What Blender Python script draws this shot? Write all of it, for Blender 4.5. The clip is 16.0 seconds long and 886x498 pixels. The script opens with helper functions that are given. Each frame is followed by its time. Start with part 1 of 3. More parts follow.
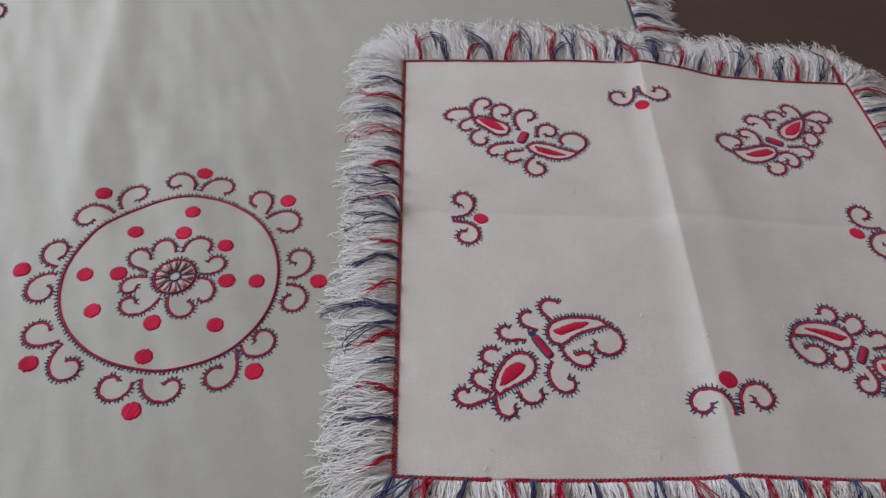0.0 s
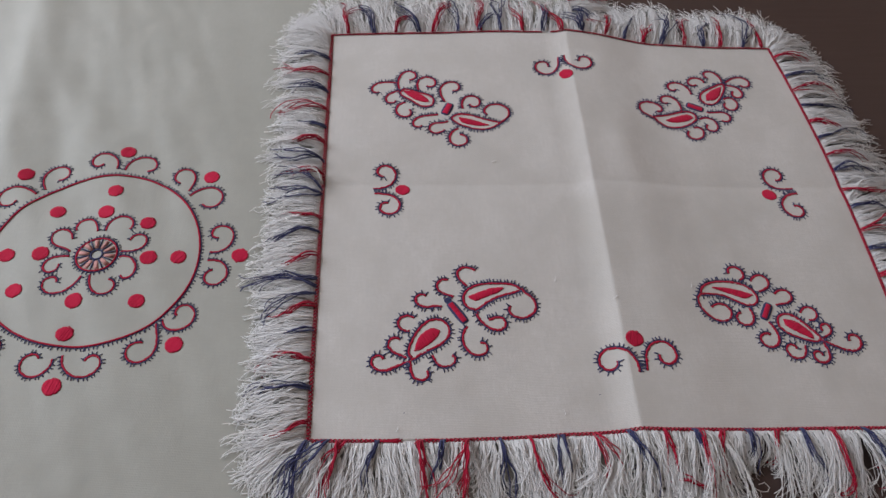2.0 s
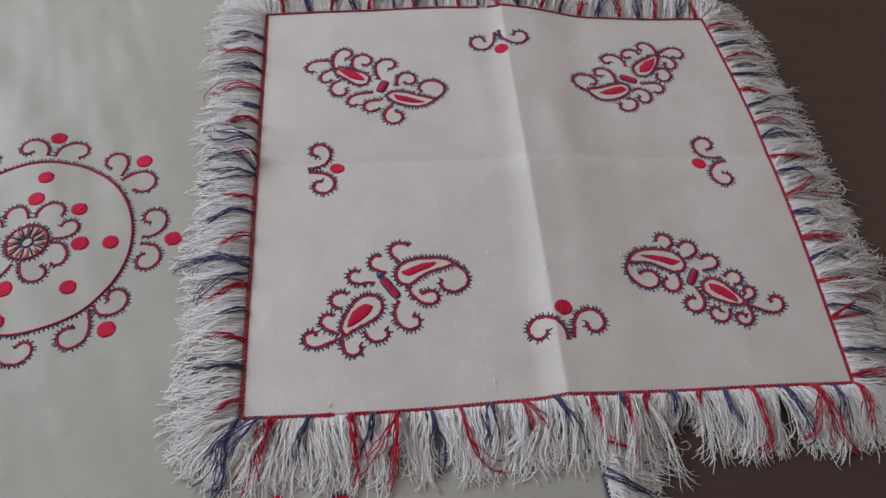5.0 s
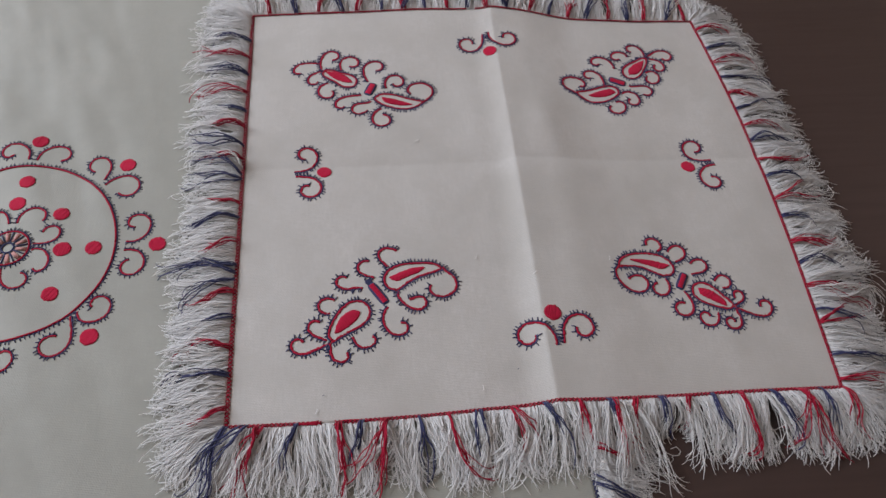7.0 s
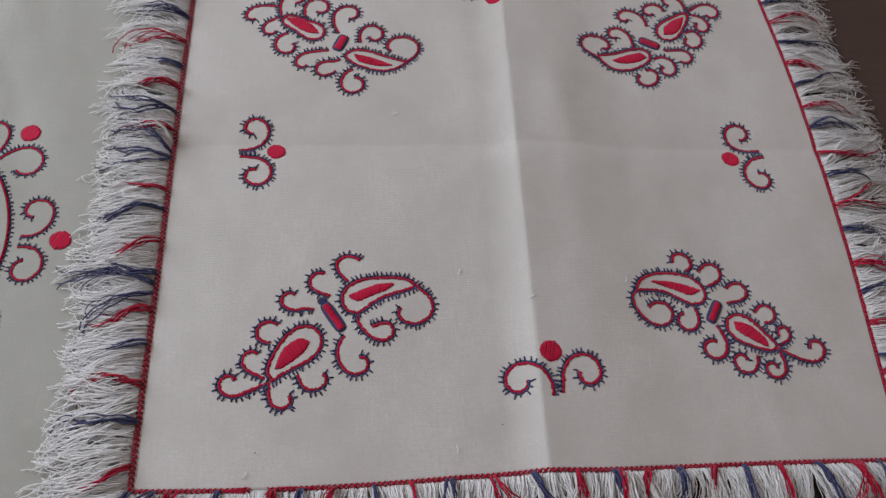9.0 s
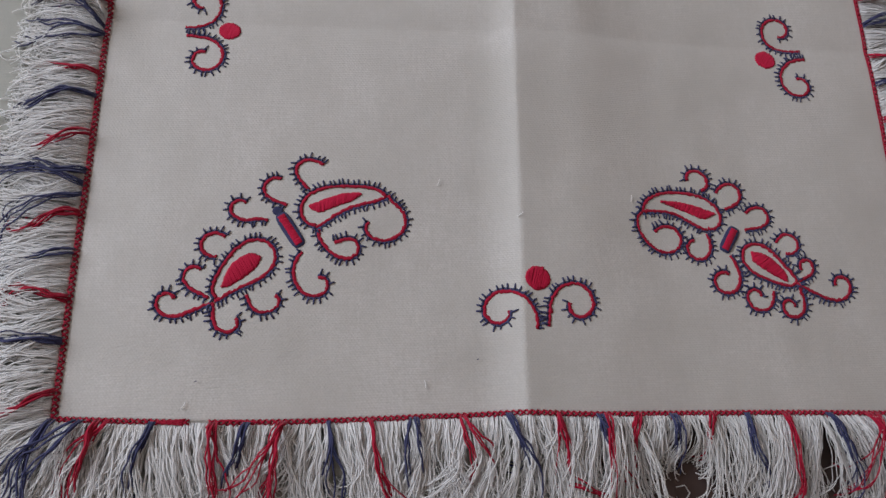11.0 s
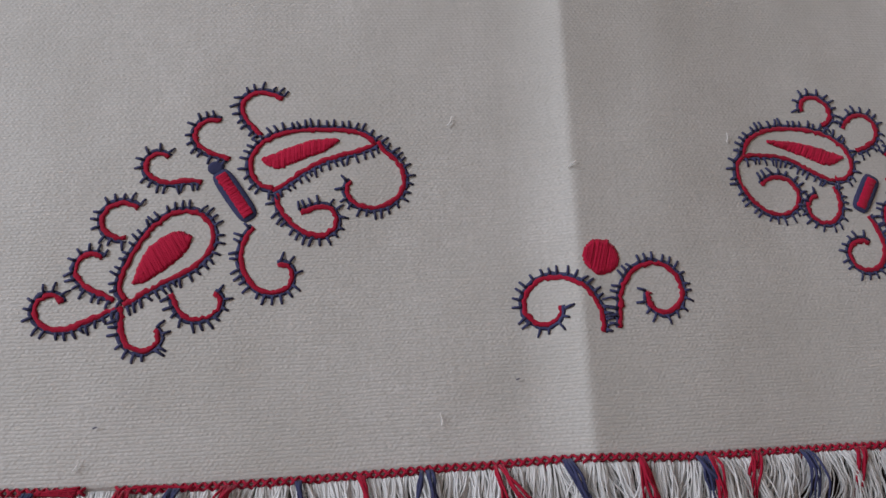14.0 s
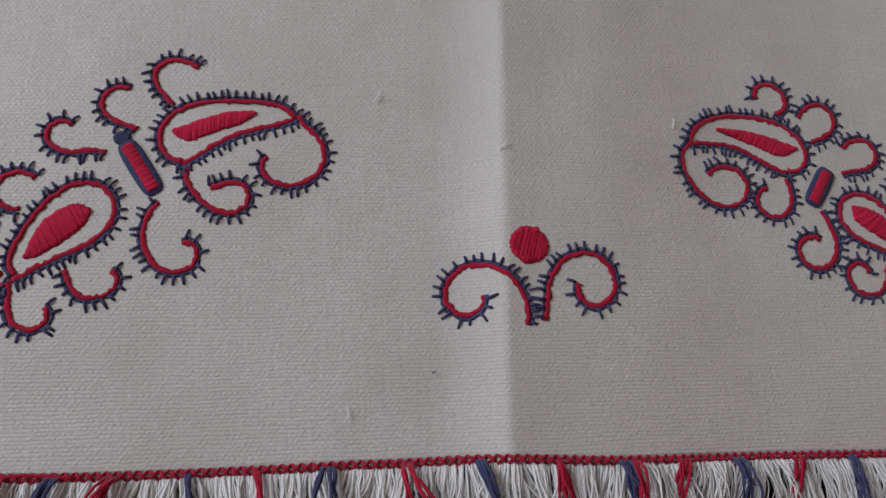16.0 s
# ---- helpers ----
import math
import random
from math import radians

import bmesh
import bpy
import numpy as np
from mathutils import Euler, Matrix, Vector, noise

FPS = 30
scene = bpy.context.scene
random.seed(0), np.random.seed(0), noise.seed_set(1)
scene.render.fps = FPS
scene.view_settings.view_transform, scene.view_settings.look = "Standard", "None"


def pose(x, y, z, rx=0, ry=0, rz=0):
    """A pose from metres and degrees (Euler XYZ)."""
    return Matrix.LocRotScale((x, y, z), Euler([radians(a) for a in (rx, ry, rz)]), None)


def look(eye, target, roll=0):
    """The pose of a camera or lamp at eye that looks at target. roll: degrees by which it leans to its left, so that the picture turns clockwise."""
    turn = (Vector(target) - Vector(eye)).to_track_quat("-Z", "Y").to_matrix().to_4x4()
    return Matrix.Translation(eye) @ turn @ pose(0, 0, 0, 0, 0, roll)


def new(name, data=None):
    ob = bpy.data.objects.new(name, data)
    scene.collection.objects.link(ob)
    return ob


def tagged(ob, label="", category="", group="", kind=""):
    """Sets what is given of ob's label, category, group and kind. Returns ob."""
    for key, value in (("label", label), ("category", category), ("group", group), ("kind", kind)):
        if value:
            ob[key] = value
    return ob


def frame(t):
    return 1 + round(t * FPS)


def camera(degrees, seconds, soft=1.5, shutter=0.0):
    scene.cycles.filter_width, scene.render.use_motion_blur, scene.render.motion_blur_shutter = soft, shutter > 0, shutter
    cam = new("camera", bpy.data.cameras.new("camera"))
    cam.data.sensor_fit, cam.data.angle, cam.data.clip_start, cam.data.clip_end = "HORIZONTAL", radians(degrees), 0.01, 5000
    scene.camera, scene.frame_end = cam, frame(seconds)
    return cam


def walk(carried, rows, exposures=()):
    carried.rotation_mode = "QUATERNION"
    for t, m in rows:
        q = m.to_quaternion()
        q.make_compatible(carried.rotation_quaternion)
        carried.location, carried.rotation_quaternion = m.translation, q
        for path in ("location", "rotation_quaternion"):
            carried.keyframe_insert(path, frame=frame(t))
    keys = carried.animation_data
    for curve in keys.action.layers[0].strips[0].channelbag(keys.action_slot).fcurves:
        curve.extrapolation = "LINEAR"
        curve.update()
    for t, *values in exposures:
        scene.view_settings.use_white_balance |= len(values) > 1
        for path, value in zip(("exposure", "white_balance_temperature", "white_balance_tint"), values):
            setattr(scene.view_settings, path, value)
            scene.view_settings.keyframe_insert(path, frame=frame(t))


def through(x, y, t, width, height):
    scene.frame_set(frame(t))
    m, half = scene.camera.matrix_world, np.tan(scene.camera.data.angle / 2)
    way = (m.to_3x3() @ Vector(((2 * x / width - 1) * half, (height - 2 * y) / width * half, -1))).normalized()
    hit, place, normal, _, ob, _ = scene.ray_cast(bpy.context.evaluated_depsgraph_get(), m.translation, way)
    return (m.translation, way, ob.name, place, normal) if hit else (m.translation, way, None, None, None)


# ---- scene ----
cam = camera(66.5, 16.0)
PATH = [
    (0, (-0.15831, -0.28312, 0.35925), (-0.14362, -0.04602, 0.03743), 3.306),
    (0.5, (-0.15009, -0.28628, 0.36305), (-0.13276, -0.05175, 0.03948), 2.936),
    (1, (-0.13813, -0.29207, 0.36372), (-0.11892, -0.06095, 0.03781), 2.869),
    (1.5, (-0.12558, -0.29288, 0.36589), (-0.10485, -0.06453, 0.03813), 3.184),
    (2, (-0.11664, -0.29277, 0.36632), (-0.09291, -0.06773, 0.03648), 3.737),
    (2.5, (-0.10636, -0.29655, 0.37003), (-0.08162, -0.07358, 0.03886), 3.887),
    (3, (-0.10127, -0.30040, 0.37195), (-0.07268, -0.07940, 0.03978), 4.178),
    (3.5, (-0.09415, -0.30142, 0.37209), (-0.06380, -0.08347, 0.03806), 3.871),
    (4, (-0.08956, -0.30211, 0.37051), (-0.05780, -0.08698, 0.03478), 4.096),
    (4.5, (-0.08842, -0.30107, 0.37032), (-0.05447, -0.08633, 0.03457), 4.477),
    (5, (-0.08752, -0.30025, 0.37016), (-0.05186, -0.08582, 0.03440), 4.777),
    (5.5, (-0.08679, -0.29959, 0.37004), (-0.04972, -0.08541, 0.03427), 5.021),
    (6, (-0.08609, -0.29896, 0.36992), (-0.04770, -0.08502, 0.03414), 5.253),
    (6.5, (-0.08548, -0.29840, 0.36982), (-0.04592, -0.08467, 0.03403), 5.457),
    (7, (-0.08619, -0.29521, 0.36907), (-0.04462, -0.08188, 0.03327), 5.961),
    (7.5, (-0.08267, -0.27795, 0.35889), (-0.03997, -0.06592, 0.02241), 6.241),
    (8, (-0.07901, -0.25187, 0.35214), (-0.03589, -0.04499, 0.01252), 7.103),
    (8.5, (-0.07179, -0.23150, 0.34000), (-0.03213, -0.03659, -0.00704), 7.746),
    (9, (-0.06008, -0.21088, 0.31826), (-0.02334, -0.03611, -0.03966), 9.064),
    (9.5, (-0.05531, -0.19287, 0.30177), (-0.02048, -0.03807, -0.06541), 10.840),
    (10, (-0.05356, -0.18614, 0.29007), (-0.02056, -0.05247, -0.08549), 13.361),
    (10.2, (-0.05075, -0.18816, 0.28731), (-0.01853, -0.05987, -0.09019), 13.777),
    (12.3, (-0.03586, -0.17890, 0.25152), (-0.00290, -0.06582, -0.13074), 14.279),
    (12.5, (-0.03429, -0.17539, 0.24283), (-0.00217, -0.06439, -0.14011), 14.340),
    (13, (-0.03081, -0.16565, 0.21904), (0.00127, -0.05874, -0.16507), 14.351),
    (13.5, (-0.03741, -0.16081, 0.20072), (-0.00393, -0.06324, -0.18575), 16.794),
    (14, (-0.04216, -0.15955, 0.19262), (-0.00660, -0.05976, -0.19310), 17.055),
    (14.5, (-0.03796, -0.15886, 0.18804), (0.00021, -0.05945, -0.19752), 18.621),
    (15, (-0.03076, -0.16193, 0.18685), (0.00871, -0.05718, -0.19717), 18.344),
    (15.5, (-0.02612, -0.15979, 0.18386), (0.01263, -0.05923, -0.20136), 19.454),
    (16, (-0.01883, -0.16149, 0.18131), (0.01633, -0.06197, -0.20452), 18.604),
]
walk(cam, [(t, look(eye, target, roll)) for t, eye, target, roll in PATH],
     exposures=[(0.0, 0.02), (7.0, 0.03), (10.0, -0.06), (13.0, -0.18), (16.0, -0.24)])
# ---- end camera

# ---- world and light ----
world = bpy.data.worlds.new("world")
scene.world = world
world.use_nodes = True
wn = world.node_tree.nodes
sky = wn.new("ShaderNodeTexSky")
sky.sky_type, sky.sun_disc = "NISHITA", False
sky.sun_elevation, sky.sun_rotation = radians(35), radians(250)
world.node_tree.links.new(sky.outputs[0], wn["Background"].inputs[0])
wn["Background"].inputs[1].default_value = 0.12

window_light = bpy.data.lights.new("window_light", "AREA")
window_light.shape, window_light.size, window_light.size_y = "RECTANGLE", 1.6, 1.25
window_light.energy, window_light.color = 45.5, (0.872, 0.921, 1.012)
new("window_light", window_light).matrix_world = look((-1.66, 0.75, 1.15), (0.2, 0.0, 0.2))


# ---- materials ----
def material(name, colour, rough=0.8, metal=0.0):
    m = bpy.data.materials.new(name)
    m.use_nodes = True
    b = m.node_tree.nodes["Principled BSDF"]
    b.inputs["Base Color"].default_value = (*colour, 1)
    b.inputs["Roughness"].default_value = rough
    b.inputs["Metallic"].default_value = metal
    return m, m.node_tree, b


def node(tree, kind, **inputs):
    n = tree.nodes.new(kind)
    for key, value in inputs.items():
        n.inputs[key].default_value = value
    return n


def sums(tree, op, a, b=None):
    n = tree.nodes.new("ShaderNodeMath")
    n.operation = op
    for k, v in enumerate((a, b)):
        if v is None:
            continue
        if isinstance(v, (int, float)):
            n.inputs[k].default_value = v
        else:
            tree.links.new(v, n.inputs[k])
    return n.outputs[0]


def mixed(tree, factor, a, b, blend="MIX"):
    n = tree.nodes.new("ShaderNodeMix")
    n.data_type, n.blend_type = "RGBA", blend
    for k, v in ((0, factor), (6, a), (7, b)):
        if isinstance(v, (int, float)):
            n.inputs[k].default_value = v
        elif isinstance(v, tuple):
            n.inputs[k].default_value = (*v, 1)
        else:
            tree.links.new(v, n.inputs[k])
    return n.outputs[2]


def ramped(tree, value, lo, hi):
    n = tree.nodes.new("ShaderNodeMapRange")
    tree.links.new(value, n.inputs[0])
    n.inputs[1].default_value, n.inputs[2].default_value = lo, hi
    return n.outputs[0]


def linen(name, colour, dark, pitch, relief):
    """Plain-woven linen: a weave of that pitch, slubs along both threads, faint blotches."""
    m, t, b = material(name, colour, 0.58)
    place = node(t, "ShaderNodeTexCoord").outputs["Object"]
    split = t.nodes.new("ShaderNodeSeparateXYZ")
    t.links.new(place, split.inputs[0])
    wob = node(t, "ShaderNodeTexNoise", Scale=55.0, Detail=3.0)
    t.links.new(place, wob.inputs["Vector"])
    drift = sums(t, "MULTIPLY", wob.outputs[0], 6.0)
    across = sums(t, "ADD", sums(t, "MULTIPLY", split.outputs[1], 1 / pitch), sums(t, "MULTIPLY", drift, 0.22))
    along_row = sums(t, "ADD", sums(t, "MULTIPLY", split.outputs[0], 1 / (1.45 * pitch)), sums(t, "MULTIPLY", drift, -0.13))
    course = sums(t, "FLOOR", across)
    rows = sums(t, "SINE", sums(t, "MULTIPLY", sums(t, "SUBTRACT", across, course), math.pi))
    warp = sums(t, "SINE", sums(t, "MULTIPLY", sums(t, "ADD", along_row, sums(t, "MULTIPLY", course, 0.5)), 2 * math.pi))
    beads = node(t, "ShaderNodeTexNoise", Scale=0.9 / pitch, Detail=1.0)
    t.links.new(place, beads.inputs["Vector"])
    bead = sums(t, "MULTIPLY", rows, sums(t, "ADD", sums(t, "MULTIPLY", warp, 0.32), 0.68))
    weave = sums(t, "ADD", sums(t, "MULTIPLY", sums(t, "SUBTRACT", bead, 0.45), 1.6), sums(t, "MULTIPLY", sums(t, "SUBTRACT", beads.outputs[0], 0.5), 2.6))
    slubs = []
    for scale in ((120, 1000, 1), (700, 90, 1)):
        mp = t.nodes.new("ShaderNodeMapping")
        mp.inputs["Scale"].default_value = scale
        t.links.new(place, mp.inputs[0])
        n = node(t, "ShaderNodeTexNoise", Scale=1.0, Detail=2.0)
        t.links.new(mp.outputs[0], n.inputs["Vector"])
        slubs.append(n.outputs[0])
    slub = sums(t, "ADD", slubs[0], slubs[1])
    blotch = node(t, "ShaderNodeTexNoise", Scale=14.0, Detail=4.0)
    t.links.new(place, blotch.inputs["Vector"])
    wear = node(t, "ShaderNodeTexNoise", Scale=46.0, Detail=5.0, Roughness=0.65)
    t.links.new(place, wear.inputs["Vector"])
    patch = sums(t, "ADD", sums(t, "MULTIPLY", blotch.outputs[0], 0.6), sums(t, "MULTIPLY", wear.outputs[0], 0.45))
    base = mixed(t, ramped(t, patch, 0.4, 0.66), colour, dark)
    base = mixed(t, sums(t, "MULTIPLY", ramped(t, slub, 0.85, 1.25), 0.5), base, dark)
    # shade between the threads painted in: low places of the weave go darker
    base = mixed(t, sums(t, "MULTIPLY", ramped(t, weave, 0.6, -0.9), 0.8 * relief), base, dark)
    t.links.new(base, b.inputs["Base Color"])
    b.inputs["Sheen Weight"].default_value = 0.25
    b.inputs["Sheen Roughness"].default_value = 0.5
    b.inputs["Specular IOR Level"].default_value = 0.5
    bump = node(t, "ShaderNodeBump", Strength=0.26 * relief, Distance=0.0002)
    t.links.new(sums(t, "ADD", weave, sums(t, "MULTIPLY", slub, 1.5)), bump.inputs["Height"])
    t.links.new(bump.outputs[0], b.inputs["Normal"])
    return m


def yarn(name, colour, other, rough=0.85, grain=1500.0, through=0.0, laid=None):
    """Cotton thread: fine fibre grain, a shade of its own for each tuft."""
    m, t, b = material(name, colour, rough)
    place = node(t, "ShaderNodeTexCoord").outputs["Object"]
    n = node(t, "ShaderNodeTexNoise", Scale=grain, Detail=2.0)
    if laid:
        mp = t.nodes.new("ShaderNodeMapping")
        mp.inputs["Scale"].default_value, mp.inputs["Rotation"].default_value = laid, (0, 0, 1.1)
        t.links.new(place, mp.inputs[0])
        t.links.new(mp.outputs[0], n.inputs["Vector"])
    else:
        t.links.new(place, n.inputs["Vector"])
    broad = node(t, "ShaderNodeTexNoise", Scale=90.0, Detail=2.0)
    t.links.new(place, broad.inputs["Vector"])
    own = t.nodes.new("ShaderNodeObjectInfo").outputs["Random"]
    f = sums(t, "ADD", sums(t, "MULTIPLY", own, 0.5), sums(t, "MULTIPLY", ramped(t, broad.outputs[0], 0.3, 0.7), 0.5))
    base = mixed(t, f, colour, other)
    t.links.new(base, b.inputs["Base Color"])
    b.inputs["Sheen Weight"].default_value = 0.1
    b.inputs["Specular IOR Level"].default_value = 0.12
    if through:
        glow = t.nodes.new("ShaderNodeBsdfTranslucent")
        t.links.new(base, glow.inputs[0])
        both = t.nodes.new("ShaderNodeMixShader")
        both.inputs[0].default_value = through
        t.links.new(b.outputs[0], both.inputs[1])
        t.links.new(glow.outputs[0], both.inputs[2])
        t.links.new(both.outputs[0], t.nodes["Material Output"].inputs[0])
    bump = node(t, "ShaderNodeBump", Strength=0.6, Distance=0.0003)
    t.links.new(n.outputs[0], bump.inputs["Height"])
    t.links.new(bump.outputs[0], b.inputs["Normal"])
    return m


def dark_wood(name):
    m, t, b = material(name, (0.03, 0.02, 0.016), 0.38)
    place = node(t, "ShaderNodeTexCoord").outputs["Object"]
    mp = t.nodes.new("ShaderNodeMapping")
    mp.inputs["Scale"].default_value = (3, 45, 3)
    t.links.new(place, mp.inputs[0])
    grain = node(t, "ShaderNodeTexNoise", Scale=4.0, Detail=6.0, Distortion=0.6)
    t.links.new(mp.outputs[0], grain.inputs["Vector"])
    broad = node(t, "ShaderNodeTexNoise", Scale=5.0, Detail=3.0)
    t.links.new(place, broad.inputs["Vector"])
    f = sums(t, "ADD", sums(t, "MULTIPLY", grain.outputs[0], 0.6), sums(t, "MULTIPLY", broad.outputs[0], 0.5))
    t.links.new(mixed(t, ramped(t, f, 0.2, 0.9), (0.043, 0.024, 0.021), (0.074, 0.047, 0.041)), b.inputs["Base Color"])
    t.links.new(sums(t, "ADD", 0.34, sums(t, "MULTIPLY", broad.outputs[0], 0.2)), b.inputs["Roughness"])
    bump = node(t, "ShaderNodeBump", Strength=0.15, Distance=0.0005)
    t.links.new(grain.outputs[0], bump.inputs["Height"])
    t.links.new(bump.outputs[0], b.inputs["Normal"])
    return m


def plaster(name, colour, scale=8.0):
    m, t, b = material(name, colour, 0.9)
    place = node(t, "ShaderNodeTexCoord").outputs["Object"]
    n = node(t, "ShaderNodeTexNoise", Scale=scale, Detail=6.0)
    t.links.new(place, n.inputs["Vector"])
    t.links.new(mixed(t, n.outputs[0], colour, tuple(c * 0.86 for c in colour)), b.inputs["Base Color"])
    bump = node(t, "ShaderNodeBump", Strength=0.2, Distance=0.002)
    t.links.new(n.outputs[0], bump.inputs["Height"])
    t.links.new(bump.outputs[0], b.inputs["Normal"])
    return m


NAPKIN_LINEN = linen("napkin_linen", (0.634, 0.610, 0.590), (0.505, 0.484, 0.454), 0.00098, 1.0)
CLOTH_LINEN = linen("tablecloth_linen", (0.384, 0.380, 0.340), (0.322, 0.320, 0.282), 0.0009, 0.85)
WHITE = yarn("white_cotton_yarn", (0.98, 0.975, 0.98), (0.93, 0.915, 0.905), through=0.45)
RED = yarn("red_cotton_yarn", (0.40, 0.011, 0.040), (0.32, 0.009, 0.032))
SATIN = yarn("red_satin_stitch", (0.53, 0.012, 0.055), (0.45, 0.010, 0.045), 0.8, 1.0, laid=(260, 2600, 1))
NAVY = yarn("navy_cotton_yarn", (0.056, 0.060, 0.138), (0.038, 0.041, 0.097))
PINK = yarn("pink_cotton_yarn", (0.58, 0.30, 0.28), (0.52, 0.26, 0.24))
WOOD = dark_wood("dark_stained_wood")
WALL = plaster("wall_plaster", (0.76, 0.65, 0.57))
FLOOR = plaster("floor_tile", (0.35, 0.27, 0.2), 3.0)


# ---- mesh helpers ----
rng = np.random.default_rng(7)


def mesh_object(name, verts, faces, mat, parent=None, label="", smooth=True):
    me = bpy.data.meshes.new(name)
    me.from_pydata(verts, [], faces)
    me.materials.append(mat)
    if smooth:
        me.polygons.foreach_set("use_smooth", [True] * len(me.polygons))
    me.update()
    ob = new(name, me)
    if parent is not None:
        ob.parent = parent
    return tagged(ob, label)


def box(name, lo, hi, mat, parent=None, label="", bevel=0.0):
    bm = bmesh.new()
    bmesh.ops.create_cube(bm, size=1)
    size, mid = Vector(hi) - Vector(lo), (Vector(hi) + Vector(lo)) / 2
    for v in bm.verts:
        v.co = Vector(a * b for a, b in zip(v.co, size)) + mid
    if bevel:
        bmesh.ops.bevel(bm, geom=bm.edges[:], offset=bevel, segments=3, affect="EDGES", profile=0.5)
    me = bpy.data.meshes.new(name)
    bm.to_mesh(me)
    bm.free()
    me.materials.append(mat)
    ob = new(name, me)
    if parent is not None:
        ob.parent = parent
    return tagged(ob, label)


class Strands:
    """Gathers swept threads into one mesh."""

    def __init__(self):
        self.verts, self.faces, self.count = [], [], 0

    def add(self, path, radius, sides=4, flat=1.0, taper=0.6, uneven=0.0):
        path = np.asarray(path, float)
        n = len(path)
        way = np.gradient(path, axis=0)
        way /= np.linalg.norm(way, axis=1)[:, None] + 1e-12
        across = np.cross(way, (0.0, 0.0, 1.0))
        across /= np.linalg.norm(across, axis=1)[:, None] + 1e-9
        over = np.cross(across, way)
        r = radius * np.linspace(1, taper, n)[:, None]
        if uneven:
            r = r * (1 + rng.normal(0, uneven, (n, 1)))
            path = path + across * rng.normal(0, uneven * radius, (n, 1))
        ring = [path + r * (math.cos(a) * across + flat * math.sin(a) * over) for a in np.arange(sides) * 2 * math.pi / sides + 0.4]
        self.verts.extend(map(tuple, np.stack(ring, 1).reshape(-1, 3)))
        c = self.count
        i, k = np.meshgrid(np.arange(n - 1), np.arange(sides), indexing="ij")
        a, d = c + i * sides + k, c + i * sides + (k + 1) % sides
        self.faces.extend(np.stack([a, d, d + sides, a + sides], -1).reshape(-1, 4).tolist())
        self.faces.append(tuple(c + j for j in range(sides))[::-1])
        self.faces.append(tuple(c + (n - 1) * sides + j for j in range(sides)))
        self.count += n * sides
        return self

    def done(self, name, mat, parent, label=""):
        return mesh_object(name, self.verts, self.faces, mat, parent, label)


# ---- the lie of the cloths ----
CREASE_TOP, CREASE_FOOT = (0.0215, 0.16), (0.0125, -0.172)


def crease_x(y):
    return CREASE_FOOT[0] + (y - CREASE_FOOT[1]) * (CREASE_TOP[0] - CREASE_FOOT[0]) / (CREASE_TOP[1] - CREASE_FOOT[1])


def on_cloth(x, y):
    """Height of the tablecloth: nearly flat, with a long soft fold and slow ripples."""
    calm = min(1.0, max(0.0, (-0.20 - x) / 0.08))
    ripple = noise.noise((x * 6 + y * 2, y * 3, 2.0)) * 0.0018 + noise.noise((x * 34 + y * 16, y * 13, 5.0)) * 0.0014
    ripple += noise.noise((x * 75 + y * 25, y * 22, 9.0)) * 0.0005 + noise.noise((x * 60, y * 60, 4.0)) * 0.0003
    d = (x + 0.410) + (y - 0.19) * 0.12
    fold = 0.0042 * math.exp(-((d / (0.015 if d < 0 else 0.021)) ** 2)) * min(1.0, max(0.0, (y + 0.05) / 0.16))
    return 0.0008 + calm * (ripple + fold)


def on_napkin(x, y):
    """Height of the napkin: pressed in four, the creases still standing, slow waves between, lower past the tablecloth's edge."""
    d = x - crease_x(y)
    steep = max(0.0, 1 + d / 0.020) ** 2 if d < 0 else math.exp(-d / 0.10)
    ridge = 0.0018 * math.exp(-abs(d) / 0.06) + (0.0043 - 0.007 * max(0.0, min(0.15, y))) * steep
    e = y - 0.008 + 0.02 * x
    cross = -0.0013 * math.exp(-abs(e) / 0.008)
    crumple = 0.0017 * math.exp(-(((x - 0.047) / 0.013) ** 2) - (((y - 0.036) / 0.026) ** 2)) - 0.0010 * math.exp(-(((x - 0.078) / 0.026) ** 2) - (((y - 0.06) / 0.028) ** 2))
    crumple += 0.0012 * math.exp(-(((x + 0.005) / 0.014) ** 2) - (((y - 0.06) / 0.03) ** 2))
    wave = 0.0013 * noise.noise((x * 9, y * 9, 0.5)) + 0.0007 * noise.noise((x * 24, y * 20, 3.5)) + 0.00022 * noise.noise((x * 70, y * 55, 8.5))
    rise = 0.003 * math.exp(-(((x - 0.0) / 0.07) ** 2) - (((y - 0.175) / 0.03) ** 2))
    off = min(1.0, max(0.0, (x - 0.04) / 0.05))
    return 0.0030 - 0.0034 * off * off * (3 - 2 * off) + ridge + cross + crumple + wave + rise


# ---- the room: out of view, added to close the place and bounce light ----
def wall(name, lo, hi):
    return tagged(box(name, lo, hi, WALL), "plain plastered wall out of view, added to bounce light", "wall", kind="structure")


X0, X1, Y0, Y1, Z0, Z1 = -1.75, 2.4, -2.2, 2.4, -0.753, 2.0
tagged(box("floor", (X0 - 0.15, Y0 - 0.15, Z0 - 0.1), (X1 + 0.15, Y1 + 0.15, Z0), FLOOR), "plain brown tiled floor out of view, added", "floor", kind="structure")
tagged(box("ceiling", (X0 - 0.15, Y0 - 0.15, Z1), (X1 + 0.15, Y1 + 0.15, Z1 + 0.1), WALL), "plain plastered ceiling out of view, added to bounce light", "ceiling", kind="structure")
wall("wall_east", (X1, Y0, Z0), (X1 + 0.15, Y1, Z1))
